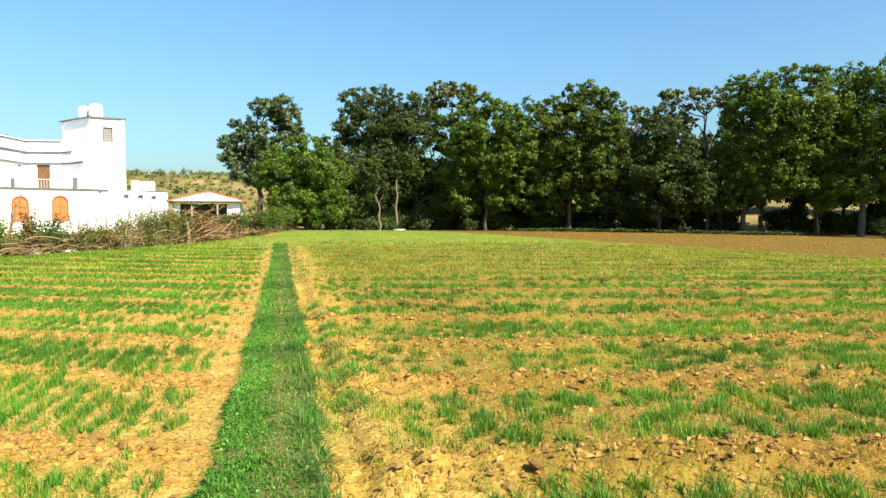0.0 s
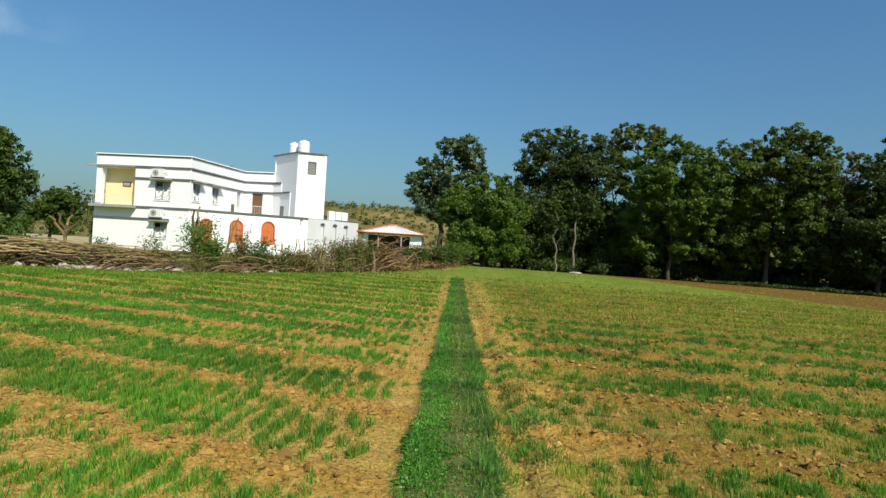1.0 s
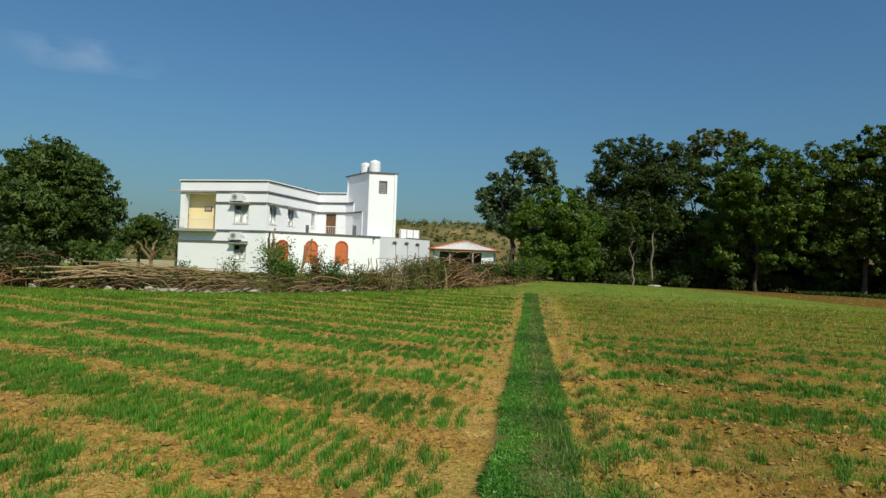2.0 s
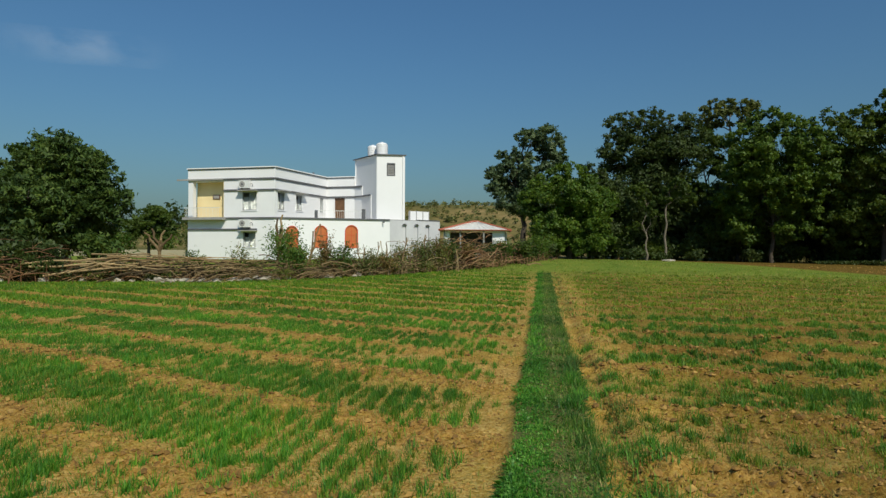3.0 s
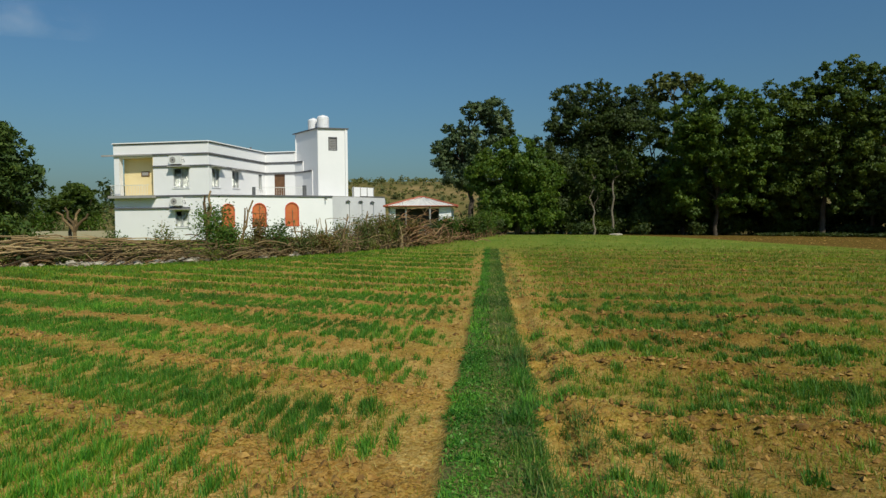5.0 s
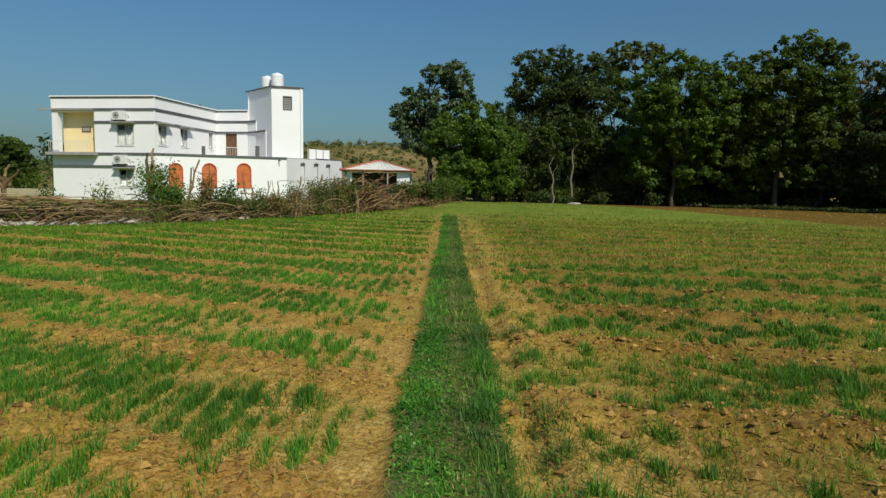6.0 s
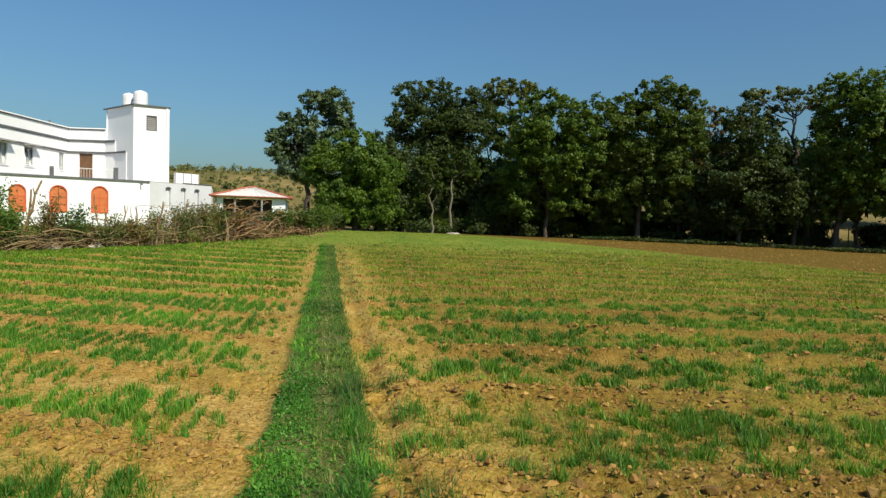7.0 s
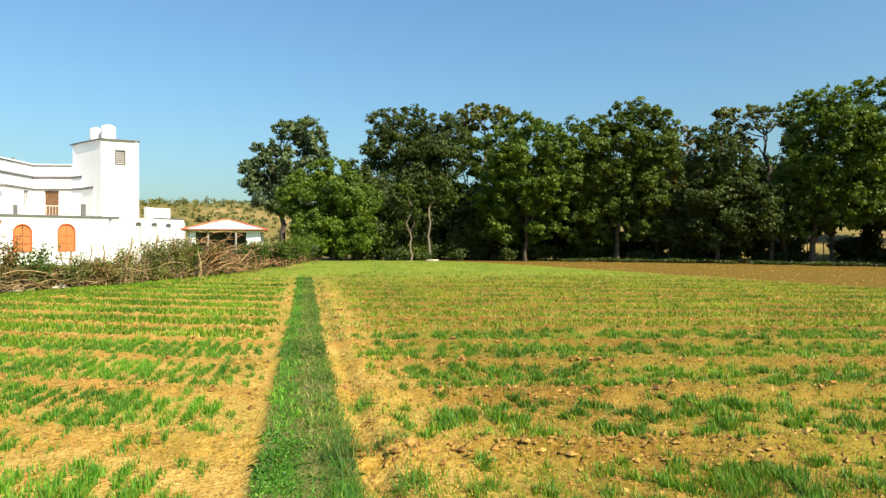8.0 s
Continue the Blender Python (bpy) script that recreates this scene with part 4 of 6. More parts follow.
# ---- trees round the field ----
tree(-3, 62, "tall greyish-green tree with layered crown behind the field", LEAF_BLUE, 111, [(0.9, 0.0, 11.2, 1.5, 0.8), (2.0, 0.0, 10.8, 1.8, 1.0), (2.9, 0.0, 9.5, 1.0, 1.2), (-1.2, -0.1, 9.3, 1.3, 0.7), (0.1, 0.0, 8.5, 2.3, 1.1), (-1.8, -0.1, 7.6, 1.6, 1.0), (-0.7, -0.0, 6.4, 2.3, 1.1), (0.8, 0.0, 6.0, 1.8, 1.5), (-0.3, -0.0, 5.0, 1.8, 1.1)], 22000, 0.24, 0.27)
tree(0.9, 53.5, "bright green leafy tree at the field corner", LEAF_LIGHT, 12, [(-1.7, 0.0, 5.9, 1.5, 0.9), (0.1, 0.0, 6.7, 1.5, 0.9), (-1.9, 0.0, 4.3, 1.7, 1.4), (0.3, -0.0, 5.0, 1.7, 1.5), (1.6, -0.1, 4.3, 1.5, 1.6), (-0.8, 0.0, 2.8, 1.8, 1.5), (1.7, -0.1, 2.2, 1.5, 1.7), (-0.0, 0.0, 1.2, 2.0, 1.0), (-1.8, 0.0, 1.3, 1.1, 1.2)], 30000, 0.16, 0.24)
tree(4.8, 56, "dense dark green young tree", LEAF_DARK, 13, [(-1.9, 0.2, 7.1, 1.1, 0.7), (-1.1, 0.1, 5.9, 1.2, 1.4), (-0.3, 0.0, 4.0, 1.6, 1.8), (-0.9, 0.1, 1.8, 1.8, 1.7), (0.6, -0.1, 1.6, 1.5, 1.5)], 20000, 0.12, 0.25, overhang=2.6)
tree(8.4, 57, "tall broad dark green tree", LEAF_DARK, 114, [(-3.2, 0.5, 11.1, 1.5, 1.0), (-1.2, 0.2, 11.6, 1.9, 0.9), (0.8, -0.1, 11.2, 1.7, 0.9), (2.5, -0.5, 10.4, 1.3, 1.0), (-3.9, 0.5, 9.2, 1.1, 1.2), (-2.0, 0.3, 9.3, 1.9, 1.4), (0.4, -0.1, 9.0, 1.9, 1.6), (2.1, -0.4, 8.1, 1.5, 1.5), (-2.7, 0.4, 6.8, 2.0, 1.6), (-0.1, 0.0, 6.3, 2.0, 1.7), (-3.5, 0.5, 4.1, 1.7, 1.9), (-1.4, 0.2, 3.5, 1.7, 1.7), (1.5, -0.3, 5.2, 1.2, 1.2), (0.4, -0.1, 3.3, 1.5, 1.5), (-2.2, 0.3, 1.4, 1.7, 1.1), (2.2, -0.4, 3.2, 1.3, 1.6), (0.7, -0.1, 1.4, 1.6, 0.9)], 42000, 0.26, 0.25, overhang=2.6)
tree(18.5, 74, "pale thin-leaved tree far behind the others", LEAF_OLIVE, 15, [(-1.3, 0.4, 15.0, 2.0, 0.7), (0.5, -0.1, 15.1, 1.9, 0.8), (-0.4, 0.1, 13.9, 2.4, 0.9), (-2.2, 0.6, 13.4, 1.3, 0.8)], 7000, 0.2, 0.26, bark=BARK_PALE)
tree(6.9, 54.2, "slender young tree with a thin pale trunk", LEAF_MID, 24, [(0.1, -0.0, 4.6, 0.8, 0.6), (-0.4, 0.0, 5.4, 0.7, 0.6), (-0.8, 0.1, 2.6, 0.6, 0.4), (0.7, -0.1, 3.6, 0.5, 0.4)], 1700, 0.07, 0.22, bark=BARK_PALE)
tree(8.3, 54, "slender tree with a pale twisted trunk", LEAF_MID, 25, [(1.0, -0.2, 5.8, 0.9, 0.7), (1.6, -0.3, 5.0, 1.0, 0.6), (0.0, 0.0, 5.1, 0.7, 0.6)], 1700, 0.08, 0.22, bark=BARK_PALE)
tree(13.3, 60.5, "slender dark tree among the others", LEAF_MID, 16, [(-0.3, 0.1, 10.5, 1.2, 0.8), (0.9, -0.2, 9.7, 1.4, 1.1), (-0.8, 0.2, 8.8, 0.9, 0.9), (1.3, -0.4, 7.8, 1.3, 1.2), (-1.1, 0.3, 5.9, 1.1, 1.1), (1.1, -0.3, 5.5, 1.5, 1.4), (-0.4, 0.1, 3.4, 1.7, 1.5), (1.9, -0.5, 3.3, 1.5, 1.5), (0.7, -0.2, 1.7, 1.8, 1.1), (-1.7, 0.4, 1.4, 1.3, 1.0)], 17000, 0.15, 0.25, overhang=2.6)
tree(16.1, 52, "tall yellow-green tree with a bare lower trunk", LEAF_YELLOW, 17, [(-0.9, 0.3, 10.5, 1.5, 0.8), (0.6, -0.2, 9.9, 1.5, 0.8), (-2.0, 0.7, 9.3, 1.5, 1.1), (1.9, -0.7, 9.0, 1.0, 0.9), (-0.2, 0.1, 8.3, 1.9, 1.3), (2.4, -0.9, 7.3, 1.1, 1.5), (-1.8, 0.6, 7.0, 1.6, 1.4), (0.7, -0.3, 6.4, 1.8, 1.5), (3.0, -1.2, 5.4, 0.9, 1.1), (-0.9, 0.3, 4.8, 1.8, 1.2), (1.6, -0.6, 4.2, 1.3, 1.0), (-1.9, 0.6, 2.8, 1.5, 1.3), (1.4, -0.5, 2.5, 1.5, 1.0), (-2.8, 0.9, 4.6, 1.1, 1.3)], 36000, 0.13, 0.24, overhang=2.6)
tree(23.2, 50.5, "broad dense green tree", LEAF_MID, 18, [(0.1, -0.1, 11.6, 1.4, 0.8), (1.3, -0.7, 11.0, 1.4, 0.9), (-1.3, 0.7, 10.7, 1.4, 0.7), (-3.2, 1.5, 10.6, 1.3, 0.7), (2.4, -1.4, 10.3, 0.9, 0.6), (-0.6, 0.3, 9.5, 1.9, 1.2), (1.3, -0.7, 9.0, 1.7, 1.4), (-2.6, 1.3, 8.9, 1.6, 1.4), (2.4, -1.3, 7.9, 1.1, 1.2), (-1.1, 0.6, 7.0, 2.0, 1.4), (1.0, -0.5, 6.4, 1.8, 1.5), (-3.0, 1.4, 6.5, 1.3, 1.5), (-0.1, 0.1, 4.6, 2.0, 1.2), (2.0, -1.1, 4.8, 1.2, 1.2), (-2.1, 1.0, 3.9, 1.5, 1.3), (-1.8, 0.9, 2.1, 1.6, 0.9), (0.5, -0.3, 2.6, 1.6, 1.0), (2.0, -1.1, 3.0, 1.2, 1.0)], 42000, 0.16, 0.24, overhang=2.6)
tree(29.6, 54.5, "thin tree with yellowing leaves", LEAF_RUST, 19, [(0.7, -0.4, 10.9, 1.0, 0.5), (1.3, -0.8, 9.6, 1.3, 0.7), (0.1, -0.1, 8.5, 1.3, 0.9), (0.6, -0.4, 6.5, 1.5, 1.3), (-0.6, 0.4, 4.5, 1.3, 1.2), (1.0, -0.6, 4.5, 1.3, 1.3)], 8000, 0.14, 0.24)
tree(30, 47.4, "dense dark bushy tree", LEAF_DARK, 20, [(-1.7, 1.2, 9.6, 1.0, 0.8), (-0.9, 0.6, 8.4, 1.2, 1.1), (-2.0, 1.4, 6.9, 1.3, 1.3), (-0.1, 0.0, 6.9, 1.1, 1.2), (-1.0, 0.7, 5.2, 1.8, 1.6), (0.7, -0.5, 5.0, 1.4, 1.4), (-2.0, 1.4, 3.4, 1.7, 1.6), (-0.1, 0.1, 3.0, 2.1, 1.7), (1.6, -1.2, 3.4, 1.6, 1.6), (-2.0, 1.4, 2.0, 1.4, 1.0), (1.1, -0.8, 1.9, 1.3, 0.8), (0.1, -0.1, 8.0, 1.1, 0.8), (1.0, -0.8, 5.8, 1.1, 0.6), (2.1, -1.6, 5.2, 1.1, 1.0), (2.7, -2.1, 3.2, 1.2, 1.4), (-0.8, 0.5, 9.8, 0.6, 0.6)], 28000, 0.15, 0.25, overhang=2.6)
tree(36.4, 50, "leaning tree with an open flat crown", LEAF_OLIVE, 21, [(-3.3, 2.5, 12.0, 1.0, 0.7), (-2.1, 1.6, 12.2, 1.5, 0.6), (-0.6, 0.5, 12.1, 1.5, 0.6), (-2.7, 2.1, 10.9, 1.1, 0.6), (-1.1, 0.9, 11.2, 1.3, 0.5), (0.5, -0.4, 11.4, 1.1, 0.7), (-3.1, 2.4, 9.5, 1.2, 0.9), (0.7, -0.6, 9.5, 1.0, 1.2), (0.4, -0.3, 7.5, 0.9, 1.0), (-2.0, 1.6, 9.8, 0.7, 0.5)], 9000, 0.2, 0.23, lean=(-1.2, 0.3), fork=6.6)
tree(36, 44.6, "large round-crowned yellow-green tree", LEAF_YELLOW, 22, [(-1.6, 1.4, 11.6, 1.2, 0.8), (-0.5, 0.5, 12.0, 1.5, 0.8), (0.6, -0.6, 12.1, 1.6, 0.9), (1.7, -1.7, 12.4, 1.2, 0.8), (2.8, -2.7, 11.7, 1.0, 0.9), (2.7, -2.7, 10.3, 1.2, 1.1), (-1.0, 0.9, 10.1, 1.4, 1.3), (0.5, -0.5, 10.1, 2.0, 1.5), (1.9, -1.9, 9.5, 1.8, 1.6), (-1.2, 1.1, 7.9, 1.3, 1.7), (0.4, -0.4, 7.5, 2.1, 1.7), (2.0, -1.9, 7.2, 1.5, 1.6), (-0.1, 0.1, 5.1, 2.1, 1.6), (1.6, -1.5, 4.6, 1.9, 1.5), (-1.5, 1.3, 5.3, 1.3, 1.4), (-1.9, 1.7, 3.8, 1.4, 1.0), (0.8, -0.8, 3.4, 1.9, 0.9), (2.6, -2.5, 4.0, 1.4, 1.2), (2.7, -2.7, 7.8, 1.0, 1.9), (-1.8, 1.6, 6.2, 1.0, 1.4), (-2.1, 1.8, 4.0, 1.1, 1.4), (-0.7, 0.6, 2.9, 1.7, 1.0)], 44000, 0.18, 0.24, overhang=2.6)
tree(42.2, 41.2, "tall feathery green thorn tree", LEAF_LIGHT, 223, [(-0.6, 0.7, 12.5, 1.3, 0.7), (0.3, -0.3, 12.8, 1.6, 0.8), (1.1, -1.5, 12.1, 1.6, 1.0), (-0.9, 1.1, 11.3, 1.4, 1.1), (0.2, -0.2, 11.0, 2.0, 1.3), (1.5, -2.0, 10.5, 1.7, 1.5), (2.5, -3.2, 10.2, 2.0, 1.6), (-1.1, 1.4, 9.4, 1.6, 1.5), (0.1, -0.1, 8.8, 2.2, 1.6), (1.5, -1.8, 8.3, 2.0, 1.6), (2.8, -3.6, 7.8, 2.0, 1.7), (-0.9, 1.0, 7.0, 1.7, 1.6), (0.6, -0.7, 6.3, 2.1, 1.6), (-1.1, 1.3, 4.9, 1.6, 1.5), (-1.6, 1.8, 6.2, 1.1, 2.4), (-1.7, 2.0, 3.6, 1.3, 1.6), (-0.3, 0.5, 3.7, 2.0, 1.3), (1.3, -1.5, 3.9, 1.7, 1.0), (2.1, -2.5, 5.6, 1.7, 1.7)], 52000, 0.22, 0.21)
# second row of the grove, dark between the crowns
for k, (x, y, h, w, low) in enumerate([(3.0, 61.0, 7.5, 7.5, 0.3), (10.0, 63.0, 8.5, 8.0, 0.3), (14.5, 57.0, 7.0, 6.0, 0.3), (18.5, 60.0, 8.5, 8.0, 0.6), (22.5, 57.0, 7.0, 7.0, 1.2), (27.0, 53.0, 6.6, 6.5, 1.3), (31.5, 53.5, 6.2, 6.0, 1.6), (34.0, 48.5, 6.0, 6.0, 1.6), (33.0, 58.0, 9.5, 8.5, 1.5), (39.0, 55.0, 9.8, 8.0, 1.5), (38.5, 47.5, 7.5, 7.0, 1.7), (43.5, 47.0, 8.0, 7.0, 1.5), (48.5, 49.0, 9.5, 9.0, 1.2), (49.5, 42.0, 9.5, 8.0, 1.0), (55.0, 43.0, 10.5, 9.5, 0.6)]):
    tree(x, y, "dark tree in the back row of the grove", (LEAF_DARK, LEAF_MID, LEAF_DARK)[k % 3], 170 + k, heap(h, w, low, 22, 170 + k), 3800, 0.14, 0.52)
# far row across the open ground behind the grove
for k, (x, y) in enumerate([(27, 79), (33, 77), (39, 74), (45, 70), (51, 65), (56, 59), (61, 52), (65, 45), (68, 37)]):
    tree(x, y, "dark bushy tree beyond the open ground", (LEAF_MID, LEAF_DARK)[k % 2], 270 + k, heap(8.5 + (k % 3), 8.5, 0.3, 22, 270 + k), 3200, 0.2, 0.62)
# behind the brush fence
tree(-23.7, 29.4, "dark broad-leaved mango tree", LEAF_MANGO, 31, heap(6.7, 8.0, 0.2, 40, 31), 36000, 0.2, 0.30, slim=0.42)
tree(-26.4, 40.2, "small airy green tree behind the fence", LEAF_MID, 32, heap(4.2, 4.0, 1.1, 16, 32), 7500, 0.10, 0.19)


def far_trees(name, label, spots, leaves, seed, size, per):
    """Woods too far off to count: trunks and leaf clumps as one mass."""
    rng = np.random.RandomState(seed)
    pts = []
    for x, y, h, w in spots:
        z = float(lie(x, y))
        for _ in range(5):
            c = np.array([x, y, z + h * 0.4]) + rng.normal(size=3) * np.array([w * 0.25, w * 0.25, h * 0.16])
            r = w * 0.3
            p = rng.normal(size=(per, 3))
            p /= np.linalg.norm(p, axis=1, keepdims=True)
            pts.append(c + p * r * rng.uniform(0.4, 1.1, (per, 1)))
    pts = np.concatenate(pts)
    low = lie(pts[:, 0], pts[:, 1])
    pts = pts[pts[:, 2] > low]
    return single(name, leaf_mesh(name, pts, size, rng, 0.7), leaves, label, "trees", kind="stuff")


rng = np.random.RandomState(5)
spots = [(x, y, rng.uniform(4, 7.5), rng.uniform(5, 9)) for x, y in zip(rng.uniform(-190, -70, 46), rng.uniform(130, 190, 46))]
far_trees("distant_trees", "distant dark green trees along the plain", spots, LEAF_DARK, 41, 0.9, 60)
spots = [(x, y, rng.uniform(5, 8), rng.uniform(6, 10)) for x, y in zip(rng.uniform(35, 330, 70), rng.uniform(150, 260, 70))]
far_trees("distant_trees", "distant trees beyond the grove", spots, LEAF_DARK, 42, 1.0, 50)
spots = []
for _ in range(1200):
    x, y = rng.uniform(-95, 22), rng.uniform(95, 166)
    s = rng.uniform(0.3, 0.95)
    spots.append((x, y, s * 1.5, s * 1.7))
far_trees("hill_scrub", "olive scrub dotted over the dry hill", spots, LEAF_SCRUB, 43, 0.36, 8)
spots = [(x, 176 + rng.uniform(-4, 6), 0.7 + 1.9 * rng.rand() ** 2, rng.uniform(1.2, 2.6)) for x in np.concatenate([rng.normal(c, 4.0, 6) for c in (-66, -44, -24, -11, 2)])]
far_trees("hill_scrub", "green bushes along the crest of the hill", spots, LEAF_OLIVE, 44, 0.38, 22)

# ---- the brush fence ----
FENCE = [(-27.0, 22.5), (-19.5, 24.6), (-14.5, 25.6), (-10.5, 28.4), (-7.8, 31.6), (-5.0, 36.5), (-2.6, 43.0), (-1.0, 49.0)]


def fence_point(f):
    k = min(int(f), len(FENCE) - 2)
    w = f - k
    return FENCE[k][0] * (1 - w) + FENCE[k + 1][0] * w, FENCE[k][1] * (1 - w) + FENCE[k + 1][1] * w


def brush_pile(f0, f1, n, height, depth, length, thick, material, label, seed, upright=0.1):
    rng = np.random.RandomState(seed)
    g = Geo()
    for _ in range(n):
        f = rng.uniform(f0, f1)
        x, y = fence_point(f)
        xa, ya = fence_point(max(f - 0.1, 0))
        xb, yb = fence_point(min(f + 0.1, len(FENCE) - 1.001))
        d = np.array([xb - xa, yb - ya])
        d /= np.linalg.norm(d)
        nrm = np.array([-d[1], d[0]])
        o = rng.normal() * depth
        z0 = stand(x, y)
        z = z0 + abs(rng.normal()) * height * 0.42 * math.exp(-((o / depth) ** 2) * 0.3) + 0.04
        L = length * rng.uniform(0.4, 1.2)
        a = rng.normal() * 0.28
        w = np.array([d[0] * math.cos(a) + nrm[0] * math.sin(a), d[1] * math.cos(a) + nrm[1] * math.sin(a), rng.normal() * 0.13])
        if rng.rand() < upright:
            w = np.array([rng.normal() * 0.4, rng.normal() * 0.4, 1.0])
            L *= 0.45
            z = z0 + L * 0.45
        w /= np.linalg.norm(w)
        c = np.array([x + nrm[0] * o, y + nrm[1] * o, z])
        p, q = c - w * L / 2, c + w * L / 2
        top = z0 + height * 1.15
        p[2], q[2] = (min(max(e[2], z0 + 0.02), top + 2.0 * (w[2] > 0.6)) for e in (p, q))
        pts = bough(rng, p, q, 0.05, 4)
        r = thick * rng.uniform(0.5, 1.5)
        g.tube(pts, np.linspace(r, r * 0.45, len(pts)), 5)
        for _ in range(rng.randint(0, 3)):
            s = np.array(pts[rng.randint(1, 4)])
            e = s + (w + rng.normal(size=3) * 0.6) * L * 0.22
            e[2] = min(max(e[2], z0 + 0.02), s[2] + 0.25)
            g.tube([s, (s + e) / 2 + rng.normal(size=3) * 0.03, e], [r * 0.5, r * 0.35, r * 0.18], 4, cap=False)
    return single("brush_pile", g, material, label, "brush pile", "brush fence", kind="stuff")


rs0 = np.random.RandomState(99)
brush_pile(0.95, 2.3, 70, 0.95, 0.34, 3.4, 0.026, STICK, "long bare dead branches stacked as a fence", 51, 0.0)
# dark twigs added to stand in for the shaded gap below the stack
brush_pile(0.95, 2.3, 150, 0.55, 0.36, 1.5, 0.014, STICK_RED, "dark broken twigs added for the shade under the stacked branches", 58, 0.1)
brush_pile(2.0, 3.3, 230, 0.95, 0.42, 1.7, 0.020, STICK, "tangled dead branches at the field edge", 52, 0.12)
brush_pile(3.0, 3.95, 160, 1.05, 0.4, 1.3, 0.017, STICK, "loose thin sticks at the field edge", 59, 0.35)
brush_pile(3.85, 4.8, 260, 1.35, 0.45, 1.4, 0.016, STICK, "broken grey brown twigs in the hedge", 53, 0.45)
brush_pile(3.9, 4.75, 46, 1.2, 0.4, 3.2, 0.024, STICK, "upright cut stems standing in the hedge", 56, 1.0)
brush_pile(0.0, 0.95, 190, 1.7, 0.6, 1.7, 0.022, STICK_RED, "dark tangled twigs under the mango tree", 57, 0.3)
brush_pile(4.75, 5.95, 360, 1.7, 0.6, 1.7, 0.02, STICK_RED, "heap of reddish brown dead thorn brush", 54, 0.2)
brush_pile(5.8, 6.9, 120, 0.8, 0.5, 1.4, 0.02, STICK_RED, "low reddish dead brush by the trees", 55, 0.3)


def dead_branch(f, length, z, seed):
    """A single long pole laid along the top of the brush fence."""
    rng = np.random.RandomState(seed)
    pts = []
    tilt, sway = rng.uniform(-0.35, 0.35), rng.uniform(-1.0, 1.5)
    for k in range(7):
        g = f + (k / 6 - 0.5) * length / 5.6
        x, y = fence_point(min(max(g, 0.0), 6.9))
        pts.append((x + rng.normal() * 0.05, y - 0.42 + rng.normal() * 0.05, stand(x, y) + z + 0.10 * sway * math.sin(k / 6 * 3.1) + (k / 6 - 0.5) * tilt + rng.normal() * 0.03))
    r = rng.uniform(0.022, 0.046)
    g = Geo().tube(pts, np.linspace(r, r * 0.45, 7), 6)
    for _ in range(rng.randint(1, 4)):
        s = np.array(pts[rng.randint(2, 6)])
        e = s + rng.normal(size=3) * np.array([0.45, 0.2, 0.10])
        g.tube([s, (s + e) / 2 + rng.normal(size=3) * 0.03, e], [r * 0.5, r * 0.4, r * 0.2], 5)
    return single("dead_branch", g, STICK_PALE, "long bare pale brown branch laid on the fence", "branch", "branches on the fence")


for k in range(25):
    dead_branch(rs0.uniform(1.2, 2.35), rs0.uniform(2.2, 5.2), rs0.uniform(0.3, 0.95), 1200 + k)
# taller dark thicket in the back of the grove
for k in range(43):
    x = -1.0 + k * 1.42 + rs0.normal() * 0.4
    y = 59.5 - max(0.0, x - 20) * 0.42 + rs0.normal() * 0.8 + 1.0
    if x > 31 and k % 2:
        continue
    shrub(x, y, rs0.uniform(2.6, 4.6) * (1.0 if x < 24 else 0.62), rs0.uniform(2.8, 4.2) * (1.0 if x < 24 else 0.7), "tall dark thicket under the trees", (LEAF_DARK, LEAF_DARK, LEAF_MID)[k % 3], 900 + k, 1250, 0.40, group="thicket in the grove")


def dead_stump(x, y, height, arms, seed, label, radius=0.06, spread=0.75):
    rng = np.random.RandomState(seed)
    z0 = stand(x, y)
    g = Geo()
    top = np.array([x + rng.normal() * 0.1, y, z0 + height])
    mid = np.array([x, y, z0 + height * 0.45])
    g.tube(bough(rng, (x, y, z0 - 0.1), mid, 0.05, 3), [radius, radius * 0.95, radius * 0.9, radius * 0.85], 7)
    for k in range(arms):
        a = -spread + 2 * spread * k / max(arms - 1, 1) if arms > 1 else 0.0
        tip = mid + np.array([math.sin(a) * height * 0.42, rng.normal() * 0.15, height * 0.55 * rng.uniform(0.5, 1.08)])
        b = bough(rng, mid, tip, 0.12, 4)
        g.tube(b, np.linspace(radius * 0.8, radius * 0.45, len(b)), 6)
    return single("dead_stump", g, STICK, label, "stump", "cut stems in the fence")


dead_stump(-17.75, 27.7, 2.55, 5, 61, "pruned brown tree stump with short bare arms", 0.085, 0.6)
dead_stump(-12.05, 27.3, 2.8, 4, 62, "upright cut stem with lopped pale arms", 0.075, 0.14)
dead_stump(-11.75, 27.35, 1.9, 2, 68, "short pale cut stem in the brush", 0.058, 0.1)
dead_stump(-5.0, 37.2, 2.0, 3, 65, "upright dead stems in the brush heap", 0.05)
dead_stump(-7.4, 32.0, 1.5, 2, 66, "short bare stems in the hedge", 0.035)
dead_stump(-6.6, 33.2, 1.6, 2, 67, "short bare stems in the hedge", 0.035)


